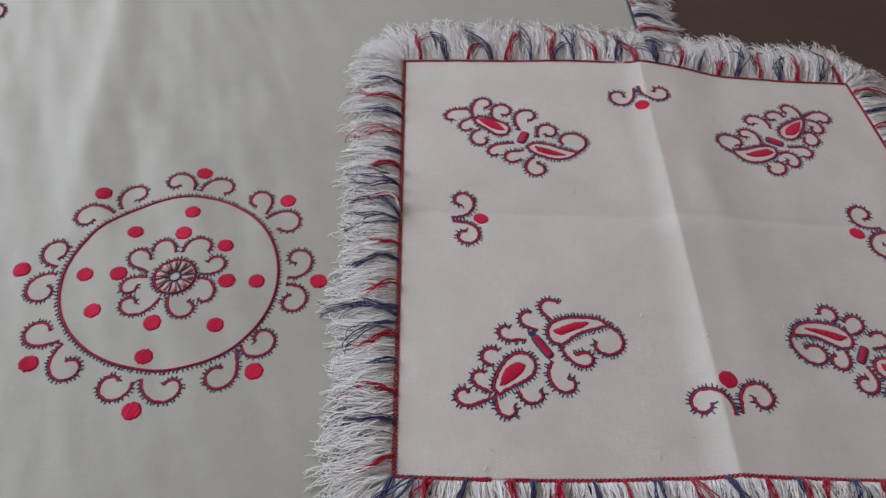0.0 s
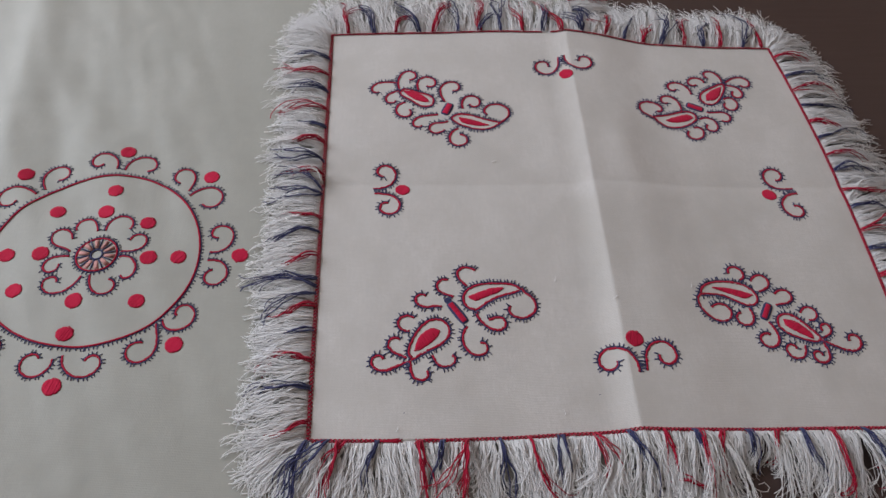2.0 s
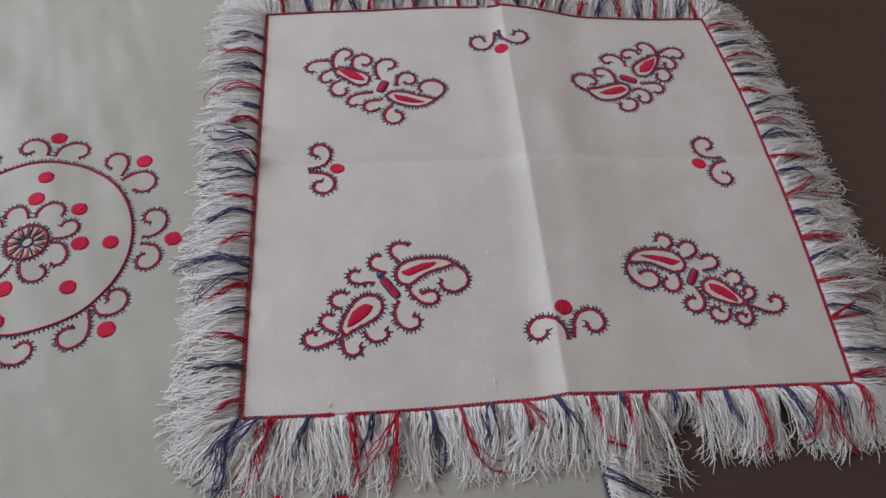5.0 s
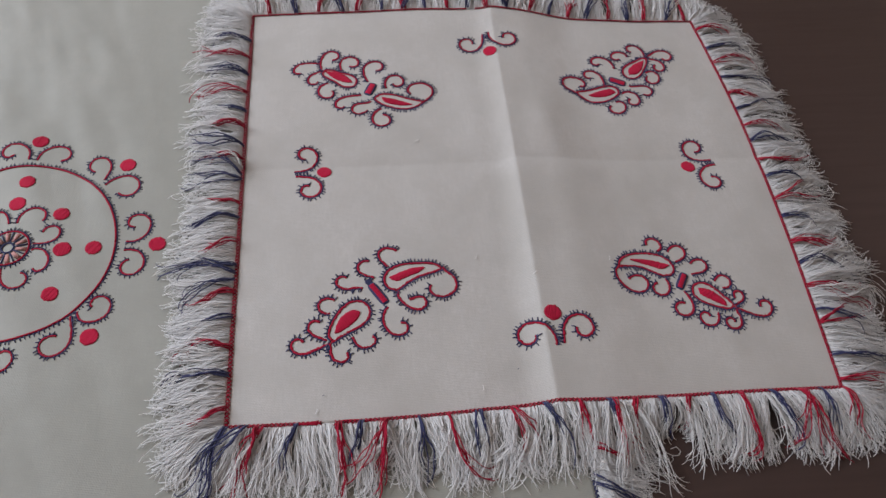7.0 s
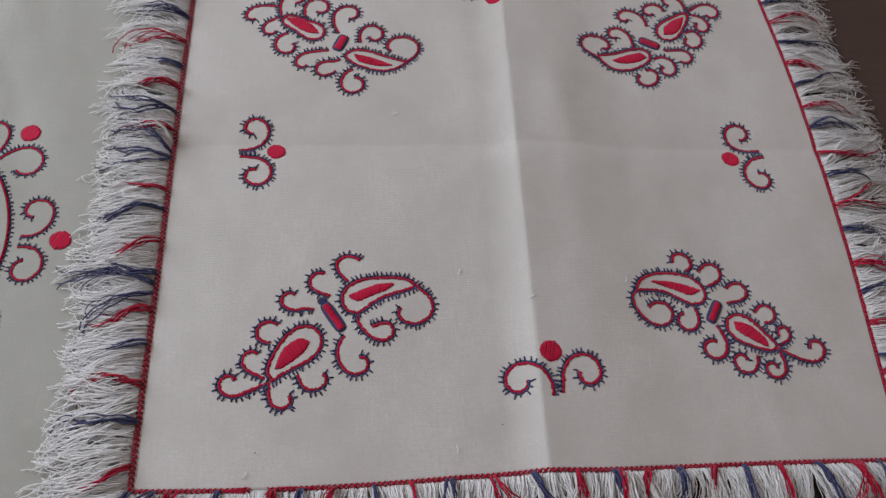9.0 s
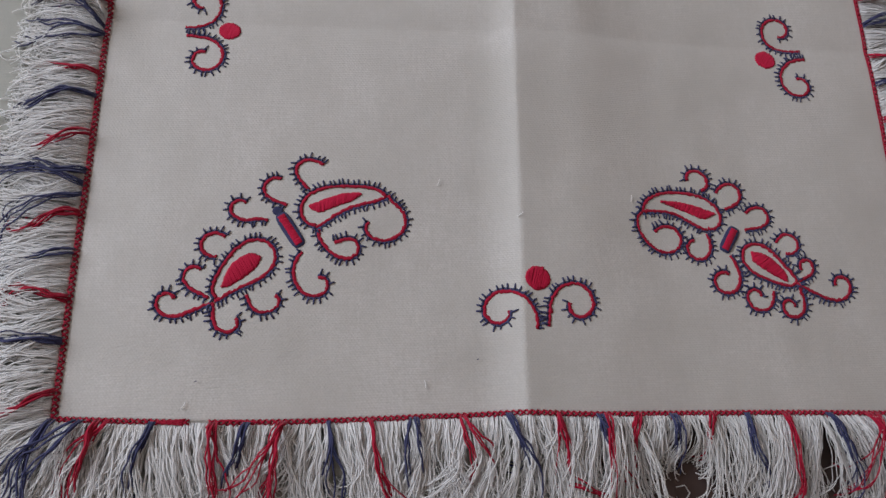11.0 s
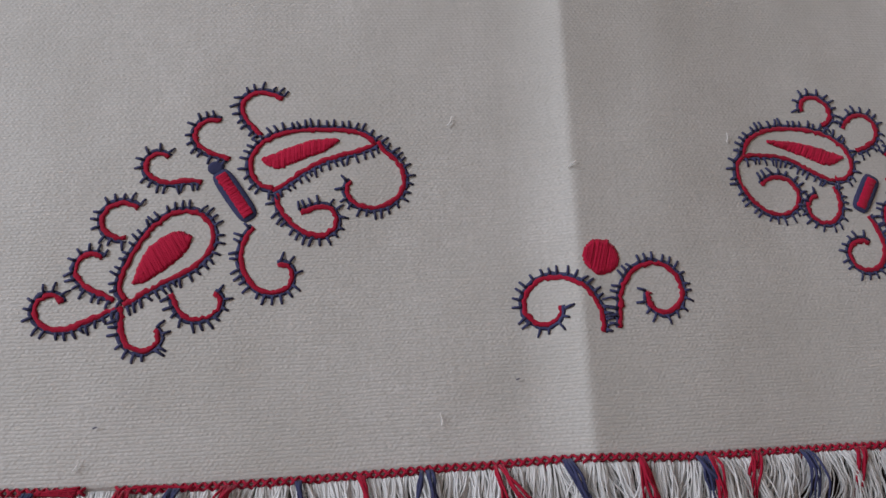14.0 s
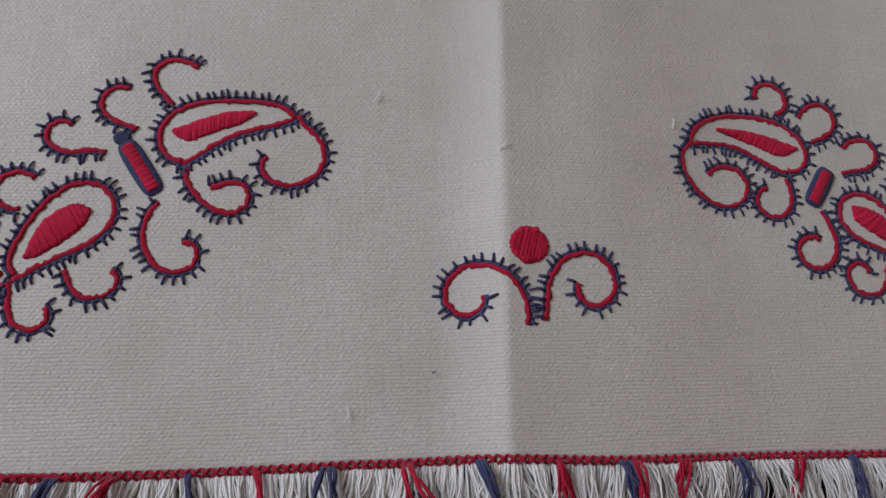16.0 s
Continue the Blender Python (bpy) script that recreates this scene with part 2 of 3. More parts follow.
wall("wall_north", (X0 - 0.15, Y1, Z0), (X1 + 0.15, Y1 + 0.15, Z1))
wall("wall_south", (X0 - 0.15, Y0 - 0.15, Z0), (X1 + 0.15, Y0, Z1))
WY0, WY1, WZ0, WZ1 = -0.1, 1.6, 0.45, 1.85
wall("wall_west", (X0 - 0.15, Y0, Z0), (X0, WY0, Z1))
wall("wall_west_far", (X0 - 0.15, WY1, Z0), (X0, Y1, Z1))
wall("wall_west_sill", (X0 - 0.15, WY0, Z0), (X0, WY1, WZ0))
wall("wall_west_lintel", (X0 - 0.15, WY0, WZ1), (X0, WY1, Z1))

# ---- the table ----
TOP = -0.0028
table = tagged(new("table"), "dark brown stained wooden table under the cloths", "table")
table.location = (0, 0, Z0)
BASE = Matrix.Translation((0, 0, -Z0))
for part_name, lo, hi, bev in (
    ("tabletop", (-1.15, -0.75, TOP - 0.03), (0.62, 0.85, TOP), 0.006),
    ("apron", (-1.07, -0.67, TOP - 0.11), (0.54, 0.77, TOP - 0.0305), 0.003),
):
    box(part_name, lo, hi, WOOD, table, bevel=bev).matrix_parent_inverse = BASE
for x in (-1.05, 0.46):
    for y in (-0.65, 0.69):
        box("leg", (x, y, Z0), (x + 0.06, y + 0.06, TOP - 0.1105), WOOD, table, bevel=0.004).matrix_parent_inverse = BASE

# ---- needlework ----
def curve(x, y, length, *turns):
    """A plane curve by its heading along the way: a polynomial in the share of its length."""
    n = max(12, int(length / 0.0009))
    s = (np.arange(n) + 0.5) / n
    heading = sum(c * s**k for k, c in enumerate(turns))
    step = length / n
    return np.c_[x + np.r_[0, np.cumsum(np.cos(heading))] * step, y + np.r_[0, np.cumsum(np.sin(heading))] * step]


def lift(points, ground, up):
    return [(x, y, ground(x, y) + up) for x, y in points]


def blanket(parent, ground, pts, side, fine=1.0, gap=0.0021, reach=0.0025):
    """Navy edging on one side of a line, with its small spikes."""
    way = np.gradient(pts, axis=0)
    way /= np.linalg.norm(way, axis=1)[:, None] + 1e-12
    out = np.c_[-way[:, 1], way[:, 0]] * side
    st = Strands()
    st.add(lift(pts + out * 0.00098 * fine, ground, 0.0001), 0.0006 * fine, 5, 0.28, 1.0, 0.2)
    s = np.r_[0, np.cumsum(np.hypot(*np.diff(pts, axis=0).T))]
    at = gap * 0.4
    while at < s[-1]:
        i = int(np.searchsorted(s, at))
        i = min(i, len(pts) - 1)
        a = pts[i] + out[i] * 0.0009 * fine
        lean = rng.normal(0, 0.2)
        b = a + (out[i] + way[i] * lean) * reach * fine * rng.uniform(0.75, 1.2)
        m = (a + b) / 2
        st.add([(*a, ground(*a) + 0.0003), (*m, ground(*m) + 0.0005), (*b, ground(*b) + 0.0001)], 0.0005 * fine, 4, 0.45, 0.75)
        at += gap * rng.uniform(0.85, 1.15)
    return st.done("blanket_stitches", NAVY, parent, "navy blue spiked edging stitches")


def scroll(parent, ground, x, y, length, *turns, at=(0, 0), turn=0.0, size=1.0, fine=1.0):
    """One embroidered scroll: a red corded line, navy stitches on the side that the last number gives."""
    *turns, side = turns
    pts = curve(x, y, length, *turns) * size
    c, s = math.cos(turn), math.sin(turn)
    pts = pts @ np.array([[c, s], [-s, c]]) + np.array(at)
    st = Strands().add(lift(pts, ground, 0.0002), 0.00078 * fine, 6, 0.2, 1.0, 0.18)
    blanket(parent, ground, pts, side, fine)
    return st.done("scroll", RED, parent, "red corded scroll line")


def pad(name, outline, ground, mat, parent, label, height=0.00045):
    """A raised patch of satin stitch inside an outline."""
    outline = np.asarray(outline)
    mid = outline.mean(0)
    n = len(outline)
    verts, faces = [], []
    for k, up in ((1.0, 0.3), (0.96, 0.9), (0.6, 1.0), (0.25, 1.05)):
        for p in outline:
            q = mid + (p - mid) * k
            verts.append((q[0], q[1], ground(*q) + up * height))
    for r in range(3):
        for j in range(n):
            faces.append((r * n + j, r * n + (j + 1) % n, (r + 1) * n + (j + 1) % n, (r + 1) * n + j))
    faces.append(tuple(3 * n + j for j in range(n)))
    if np.cross(outline[1] - outline[0], outline[2] - outline[1]) < 0:
        faces = [f[::-1] for f in faces]
    return mesh_object(name, verts, faces, mat, parent, label)


def laid_threads(name, pairs, ground, parent, label, height=0.0004):
    """Satin stitch: threads laid side by side from edge to edge, arched over the padding."""
    st = Strands()
    for a, b in pairs:
        a, b = np.asarray(a), np.asarray(b)
        way = b - a
        a, b = a - way * rng.normal(0, 0.02), b + way * rng.normal(0, 0.02)
        up = height * rng.uniform(0.92, 1.08)
        path = []
        for u, h in ((0.0, 0.1), (0.12, 0.75), (0.5, 1.0), (0.88, 0.75), (1.0, 0.1)):
            p = a + (b - a) * u
            path.append((p[0], p[1], ground(*p) + up * h))
        st.add(path, 0.00058 * rng.uniform(0.9, 1.1), 6, 0.22, 1.0)
    ob = st.done(name, SATIN, parent, label)
    ob["kind"] = "stuff"
    return ob


def dot(parent, ground, x, y, radius):
    """A round dot, its threads all one way."""
    turn = rng.uniform(0.9, 1.5)
    c, s = math.cos(turn), math.sin(turn)
    n = max(10, int(2 * radius / 0.00048))
    pairs = []
    for k in range(n):
        q = radius * (2 * (k + 0.5) / n - 1)
        half = math.sqrt(max(0.0, radius**2 - q**2)) * rng.uniform(0.97, 1.04)
        pairs.append(((x + q * s - half * c, y - q * c - half * s), (x + q * s + half * c, y - q * c + half * s)))
    return laid_threads("dot", pairs, ground, parent, "round red satin-stitched dot")


def satin_leaf(parent, ground, x0, y0, x1, y1, *widths):
    """A leaf-shaped red filling from one tip to the other; low and high edge at four stations."""
    a, b = np.array((x0, y0)), np.array((x1, y1))
    u = b - a
    n = np.array((-u[1], u[0])) / np.hypot(*u)
    stations = np.array([0, 0.15, 0.4, 0.65, 0.88, 1.0])
    lo, hi = np.r_[0, widths[0::2], 0], np.r_[0, widths[1::2], 0]
    q = np.linspace(0, 1, 24)
    low, high = np.interp(q, stations, lo), np.interp(q, stations, hi)
    for _ in range(4):
        low[1:-1] = (low[:-2] + 2 * low[1:-1] + low[2:]) / 4
        high[1:-1] = (high[:-2] + 2 * high[1:-1] + high[2:]) / 4
    stations = np.linspace(0.02, 0.98, max(14, int(np.hypot(*u) / 0.00045)))
    slant = u / np.hypot(*u) * 0.0007
    pairs = [(a + k * u + np.interp(k, q, low) * n - slant + rng.normal(0, 0.0001, 2), a + k * u + np.interp(k, q, high) * n + slant + rng.normal(0, 0.0001, 2)) for k in stations]
    return laid_threads("satin_filling", pairs, ground, parent, "red satin-stitched filling")


def butterfly(parent, body, head=False):
    """A butterfly motif: its navy-edged red body; the scrolls and fillings are sewn on beside it."""
    x, y, long, wide, turn = body
    if wide > long:
        long, wide, turn = wide, long, turn + math.pi / 2
    c, s = math.cos(turn), math.sin(turn)

    def oval(a, b):
        t = np.arange(32) * 2 * math.pi / 32
        px = a * np.sign(np.cos(t)) * np.abs(np.cos(t)) ** 0.5
        py = b * np.sign(np.sin(t)) * np.abs(np.sin(t)) ** 0.5
        return np.c_[x + c * px - s * py, y + s * px + c * py]

    motif = pad("butterfly_motif", oval(long / 2, wide / 2 + 0.0004), on_napkin, NAVY, parent, "embroidered butterfly in red and navy thread", 0.0006)
    rows = np.linspace(-0.5, 0.5, int(long / 0.0005)) * (long - 0.0036)
    half = wide / 2 - 0.0010
    pairs = [((x + c * p + s * half, y + s * p - c * half), (x + c * p - s * half, y + s * p + c * half)) for p in rows]
    laid_threads("body", pairs, lambda px, py: on_napkin(px, py) + 0.0004, motif, "red satin-stitched body")
    if head:
        t = np.arange(16) * 2 * math.pi / 16
        hx, hy = x - c * (long / 2 + 0.0012), y - s * (long / 2 + 0.0012)
        pad("head", np.c_[hx + 0.0024 * np.cos(t), hy + 0.0021 * np.sin(t)], on_napkin, NAVY, motif, "navy satin-stitched head", 0.0005)
    return motif


# ---- the tablecloth ----
def sheet(name, outline, ground, nu, nv, mat, parent, label, thick):
    verts, faces = [], []
    for j in range(nv + 1):
        for i in range(nu + 1):
            x, y = outline(i / nu, j / nv)
            verts.append((x, y, ground(x, y)))
    for j in range(nv):
        for i in range(nu):
            a = j * (nu + 1) + i
            faces.append((a, a + nu + 1, a + nu + 2, a + 1))
    ob = mesh_object(name, verts, faces, mat, parent, label)
    mod = ob.modifiers.new("thickness", "SOLIDIFY")
    mod.thickness, mod.offset = thick, -1
    return ob


def cloth_edge_x(y):
    return 0.0295 + 0.0165 * (y - 0.02) + 0.0025 * math.sin(y * 14)


def cloth_outline(u, v):
    y = 0.80 - 1.45 * v
    return -1.08 + (cloth_edge_x(y) + 1.08) * u, y


tablecloth = tagged(new("tablecloth"), "greenish cream fringed linen tablecloth with embroidered medallion, on the table", "tablecloth")
sheet("cloth", cloth_outline, on_cloth, 380, 420, CLOTH_LINEN, tablecloth, "greenish cream woven linen", 0.0012)

MEDALLION = (-0.3111, -0.0426)


def ring(radius, waves=()):
    a = np.linspace(0, 2 * math.pi, 161)
    r = radius + sum(c * np.cos(k * a) + s * np.sin(k * a) for k, (c, s) in enumerate(waves, 1))
    return np.c_[MEDALLION[0] + r * np.cos(a), MEDALLION[1] + r * np.sin(a)]


rim = ring(0.0658, ((-0.0018, 0.0004), (0.0008, -0.0011), (-0.0008, -0.0004)))
medallion = Strands().add(lift(rim, on_cloth, 0.0003), 0.00065, 6, 0.65, 1.0).done("medallion", RED, tablecloth, "round embroidered medallion with red ring")
blanket(medallion, on_cloth, rim[::-1], 1, 0.85)
hub = ring(0.0124)
Strands().add(lift(hub, on_cloth, 0.0003), 0.0006, 6, 0.65, 1.0).done("wheel_rim", RED, medallion, "red ring of the inner wheel")
blanket(medallion, on_cloth, hub[::-1], 1, 0.9)
spokes = Strands()
for k in range(10):
    a = k * 2 * math.pi / 10 + 0.2
    spokes.add([(MEDALLION[0] + r * math.cos(a), MEDALLION[1] + r * math.sin(a), on_cloth(*MEDALLION) + 0.0004) for r in (0.004, 0.008, 0.0118)], 0.0005, 4, 0.7, 1.0)
spokes.add(lift(ring(0.0036), on_cloth, 0.0004), 0.0006, 5, 0.7, 1.0)
spokes.done("wheel_spokes", NAVY, medallion, "navy spokes of the inner wheel")
pink = Strands()
for k in range(10):
    a = k * 2 * math.pi / 10 + 0.5
    pink.add([(MEDALLION[0] + r * math.cos(a), MEDALLION[1] + r * math.sin(a), on_cloth(*MEDALLION) + 0.0003) for r in (0.005, 0.008, 0.0112)], 0.0013, 4, 0.3, 1.3)
pink.done("wheel_filling", PINK, medallion, "faded pink filling of the inner wheel")["kind"] = "stuff"
scroll(medallion, on_cloth, -0.0027, 0.0717, 0.0434, 1.42, 3.19, -0.42, 3.27, -1, at=MEDALLION, fine=0.85)
scroll(medallion, on_cloth, 0.0032, 0.0708, 0.0396, 1.6, -3.46, 1.55, -2.91, 1, at=MEDALLION, fine=0.85)
scroll(medallion, on_cloth, 0.0492, 0.0515, 0.0423, 1.31, -1.64, 11.26, -4.96, -1, at=MEDALLION, fine=0.85)
scroll(medallion, on_cloth, 0.0508, 0.047, 0.0477, 1.03, -2.58, -2.66, 0.12, 1, at=MEDALLION, fine=0.85)
scroll(medallion, on_cloth, 0.0704, 0.0007, 0.0501, -0.28, 5.65, -5.21, 6.35, -1, at=MEDALLION, fine=0.85)
scroll(medallion, on_cloth, 0.0699, -0.0061, 0.048, 0.23, -4.13, -0.3, -2.04, 1, at=MEDALLION, fine=0.85)
scroll(medallion, on_cloth, 0.0492, -0.0476, 0.0489, -1.56, 7.62, -7.77, 7.18, -1, at=MEDALLION, fine=0.85)
scroll(medallion, on_cloth, 0.0456, -0.0503, 0.0531, -1.41, 2.09, -11.03, 3.68, 1, at=MEDALLION, fine=0.85)
scroll(medallion, on_cloth, -0.0089, -0.0718, 0.0433, -1.31, -6.07, 4.51, -4.68, 1, at=MEDALLION, fine=0.85)
scroll(medallion, on_cloth, -0.0035, -0.0696, 0.0485, -1.55, 3.61, -2.27, 4.79, -1, at=MEDALLION, fine=0.85)
scroll(medallion, on_cloth, -0.0571, -0.0453, 0.0469, -2.86, 1.79, -12.19, 5.67, 1, at=MEDALLION, fine=0.85)
scroll(medallion, on_cloth, -0.0545, -0.0471, 0.0529, -2.13, 1.47, 4.01, 0.53, -1, at=MEDALLION, fine=0.85)
scroll(medallion, on_cloth, -0.0747, 0.0077, 0.0485, 3, -1.7, -6.9, 2.86, 1, at=MEDALLION, fine=0.85)
scroll(medallion, on_cloth, -0.0735, 0.0009, 0.0514, -3.6, 5.74, -3.56, 4.46, -1, at=MEDALLION, fine=0.85)
scroll(medallion, on_cloth, -0.0514, 0.0511, 0.0472, 2.5, 0.51, 5.59, -1, -1, at=MEDALLION, fine=0.85)
scroll(medallion, on_cloth, -0.0467, 0.0555, 0.0455, 2.2, -1.71, -3.5, -0.31, 1, at=MEDALLION, fine=0.85)
scroll(medallion, on_cloth, -0.0036, 0.0186, 0.0268, 1.88, -0.89, 8.25, -4.11, -1, at=MEDALLION, fine=0.85)
scroll(medallion, on_cloth, 0.0018, 0.0188, 0.0313, 1.82, -3.97, 2.03, -2.22, 1, at=MEDALLION, fine=0.85)
scroll(medallion, on_cloth, -0.0171, 0.0028, 0.0409, 2.2, 7.02, -23.13, 12.52, 1, at=MEDALLION, fine=0.85)
scroll(medallion, on_cloth, -0.0168, -0.0005, 0.034, 3.25, -2.7, 13.46, -5.97, -1, at=MEDALLION, fine=0.85)
scroll(medallion, on_cloth, -0.0058, -0.0155, 0.045, -1.93, -2.2, 0.73, -4.64, 1, at=MEDALLION, fine=0.85)
scroll(medallion, on_cloth, -0.0006, -0.015, 0.0354, -1.47, 0.12, 5.68, -1.29, -1, at=MEDALLION, fine=0.85)
scroll(medallion, on_cloth, 0.0144, -0.0022, 0.0306, 0.48, -6.05, 8.47, -7.34, 1, at=MEDALLION, fine=0.85)
scroll(medallion, on_cloth, 0.0145, 0.0022, 0.0346, 0.02, -1.23, 9.81, -4, -1, at=MEDALLION, fine=0.85)
dot(medallion, on_cloth, MEDALLION[0] + 0.0017, MEDALLION[1] + 0.088, 0.0051)
dot(medallion, on_cloth, MEDALLION[0] + 0.0629, MEDALLION[1] + 0.0639, 0.0051)
dot(medallion, on_cloth, MEDALLION[0] + 0.0899, MEDALLION[1] + -0.0025, 0.0051)
dot(medallion, on_cloth, MEDALLION[0] + 0.0586, MEDALLION[1] + -0.0646, 0.0051)
dot(medallion, on_cloth, MEDALLION[0] + -0.0046, MEDALLION[1] + -0.0889, 0.0051)
dot(medallion, on_cloth, MEDALLION[0] + -0.07, MEDALLION[1] + -0.0601, 0.0051)
dot(medallion, on_cloth, MEDALLION[0] + -0.096, MEDALLION[1] + 0.0049, 0.0051)
dot(medallion, on_cloth, MEDALLION[0] + -0.0625, MEDALLION[1] + 0.0679, 0.0051)
dot(medallion, on_cloth, MEDALLION[0] + 0.0008, MEDALLION[1] + 0.0521, 0.0048)
dot(medallion, on_cloth, MEDALLION[0] + -0.0335, MEDALLION[1] + 0.0357, 0.0048)
dot(medallion, on_cloth, MEDALLION[0] + -0.0563, MEDALLION[1] + 0.0017, 0.0048)
dot(medallion, on_cloth, MEDALLION[0] + -0.0443, MEDALLION[1] + -0.0246, 0.0048)
dot(medallion, on_cloth, MEDALLION[0] + -0.0062, MEDALLION[1] + -0.0555, 0.0048)
dot(medallion, on_cloth, MEDALLION[0] + 0.0311, MEDALLION[1] + -0.0343, 0.0048)
dot(medallion, on_cloth, MEDALLION[0] + 0.0512, MEDALLION[1] + -0.0028, 0.0048)
dot(medallion, on_cloth, MEDALLION[0] + 0.0272, MEDALLION[1] + 0.0247, 0.0048)
dot(medallion, on_cloth, MEDALLION[0] + -0.0017, MEDALLION[1] + 0.0346, 0.0051)
dot(medallion, on_cloth, MEDALLION[0] + -0.0355, MEDALLION[1] + 0.0024, 0.0051)
dot(medallion, on_cloth, MEDALLION[0] + -0.0065, MEDALLION[1] + -0.033, 0.0051)
dot(medallion, on_cloth, MEDALLION[0] + 0.0327, MEDALLION[1] + -0.003, 0.0051)

# a paisley of the next motif along
paisley = Strands().add(lift(curve(-0.537, 0.207, 0.075, 0.2, 1.5, 3.2, 1.2), on_cloth, 0.0003), 0.0008, 6, 0.65, 1.0)
paisley = paisley.done("paisley_motif", RED, tablecloth, "red outline of a further embroidered motif")
blanket(paisley, on_cloth, curve(-0.537, 0.207, 0.075, 0.2, 1.5, 3.2, 1.2), -1)
petal = np.arange(20) * 2 * math.pi / 20
pad("petal", np.c_[-0.526 + 0.011 * np.cos(petal), 0.2155 + 0.005 * np.sin(petal)], on_cloth, PINK, paisley, "faded pink filling", 0.0004)

near = Strands().add(lift(curve(-0.125, -0.228, 0.05, 1.9, -4.2, -2.0, -1.5), on_cloth, 0.0003), 0.0007, 6, 0.4, 1.0)
near = near.done("paisley_motif", RED, tablecloth, "embroidered motif half hidden under the napkin's fringe")
blanket(near, on_cloth, curve(-0.125, -0.228, 0.05, 1.9, -4.2, -2.0, -1.5), 1, 0.85)
satin_leaf(near, on_cloth, -0.1515, -0.2105, -0.142, -0.2185, -0.001, 0.001, -0.002, 0.002, -0.002, 0.002, -0.001, 0.001)

# ---- the napkin ----
NW, NE, SE, SW = (np.array(p) for p in ((-0.1710, 0.1698), (0.1951, 0.154), (0.1865, -0.1745), (-0.1702, -0.1690)))


def napkin_outline(u, v):
    p = NW * (1 - u) * (1 - v) + NE * u * (1 - v) + SE * u * v + SW * (1 - u) * v
    top = 0.006 * math.sin(math.pi * min(1.0, u / 0.72)) ** 0.8 - 0.001 * math.sin(math.pi * max(0.0, (u - 0.72) / 0.28))
    foot = -0.0018 * math.sin(math.pi * min(1.0, u / 0.4)) + 0.0012 * math.exp(-(((u - 0.51) / 0.06) ** 2)) + 0.0008 * math.sin(math.pi * max(0.0, (u - 0.55) / 0.45))
    side = 0.008 * math.sin(math.pi * v)
    return p[0] + side * u, p[1] + top * (1 - v) + foot * v


napkin = tagged(new("napkin"), "fringed cream linen napkin embroidered with butterflies, on the tablecloth", "napkin")
sheet("cloth", napkin_outline, on_napkin, 300, 200, NAPKIN_LINEN, napkin, "cream woven linen, creased in four", 0.0007)

b = butterfly(napkin, body=(-0.0841, -0.0927, 0.0178, 0.0053, -0.997), head=True)
scroll(b, on_napkin, -0.1125, -0.1222, 0.077, 2.59, -23.62, 139.88, -376.87, 407.76, -152.5, 1)  # teardrop outline
scroll(b, on_napkin, -0.0731, -0.0909, 0.054, 3.05, -6.96, -6.47, 26.63, -17.29, 1)  # outer edge of the wing
scroll(b, on_napkin, -0.0430, -0.0770, 0.0341, -2.49, -3.35, 8.19, -5.03, 1)  # inner edge of the wing
scroll(b, on_napkin, -0.0427, -0.0768, 0.042, -1.12, 7.3, -42.51, 61.15, -30.56, 1)  # curled tip of the wing
scroll(b, on_napkin, -0.1137, -0.1245, 0.0364, -3.07, 3.4, -7.58, -0.38, 1)
scroll(b, on_napkin, -0.1140, -0.1240, 0.0242, -1.22, -5.29, 23.6, -28.51, 14.14, -1)
scroll(b, on_napkin, -0.1158, -0.1223, 0.0242, 2.39, 3.49, -9.81, 3, 1)
scroll(b, on_napkin, -0.1135, -0.1045, 0.0226, 3.25, -2.61, -4.28, 3, 1)
scroll(b, on_napkin, -0.1006, -0.1209, 0.0227, -1.15, -2.59, 22.18, -34.17, 18.8, -1)
scroll(b, on_napkin, -0.0934, -0.0883, 0.0273, -3.49, 4.3, -10.81, 2.73, 1)
scroll(b, on_napkin, -0.0859, -0.0817, 0.0235, 2.45, 4.48, -14.83, 7.61, 1)
scroll(b, on_napkin, -0.0768, -0.0742, 0.026, 2.1, 3.97, -17.04, 10.56, 1)
scroll(b, on_napkin, -0.0716, -0.0925, 0.0395, -2, 11.35, -43.51, 79.17, -41.53, -1)
scroll(b, on_napkin, -0.0785, -0.1026, 0.0384, -2.44, 4.67, -6.04, 7.28, -1)
satin_leaf(b, on_napkin, -0.1109, -0.1175, -0.0956, -0.1051, -0.0019, 0.0031, -0.0023, 0.0053, -0.0026, 0.0056, -0.0022, 0.0046)
satin_leaf(b, on_napkin, -0.0766, -0.0816, -0.0543, -0.0760, -0.0045, 0.0008, -0.0037, 0.0016, -0.0027, 0.0019, -0.0023, 0.0013)
b = butterfly(napkin, body=(0.1106, -0.0965, 0.0138, 0.0051, -2.136))
scroll(b, on_napkin, 0.1391, -0.1164, 0.0653, 1.7, 12.26, -100.33, 336.4, -416.2, 173.47, -1)  # teardrop outline
scroll(b, on_napkin, 0.1013, -0.0913, 0.0566, -0.37, 13.95, -18.81, 6.8, 3.11, -1)  # outer edge of the wing
scroll(b, on_napkin, 0.0709, -0.0837, 0.0324, 0.03, 1.09, -6.36, 5.1, -1)  # inner edge of the wing
scroll(b, on_napkin, 0.0711, -0.0840, 0.0535, -2.72, 13, -38.84, 62.56, -30.15, -1)  # curled tip of the wing
scroll(b, on_napkin, 0.1388, -0.1169, 0.0426, -0.49, -0.67, 1.94, 4.32, -1)
scroll(b, on_napkin, 0.1395, -0.1169, 0.0351, -1.58, 4.31, -23.08, 23.98, -11.85, 1)
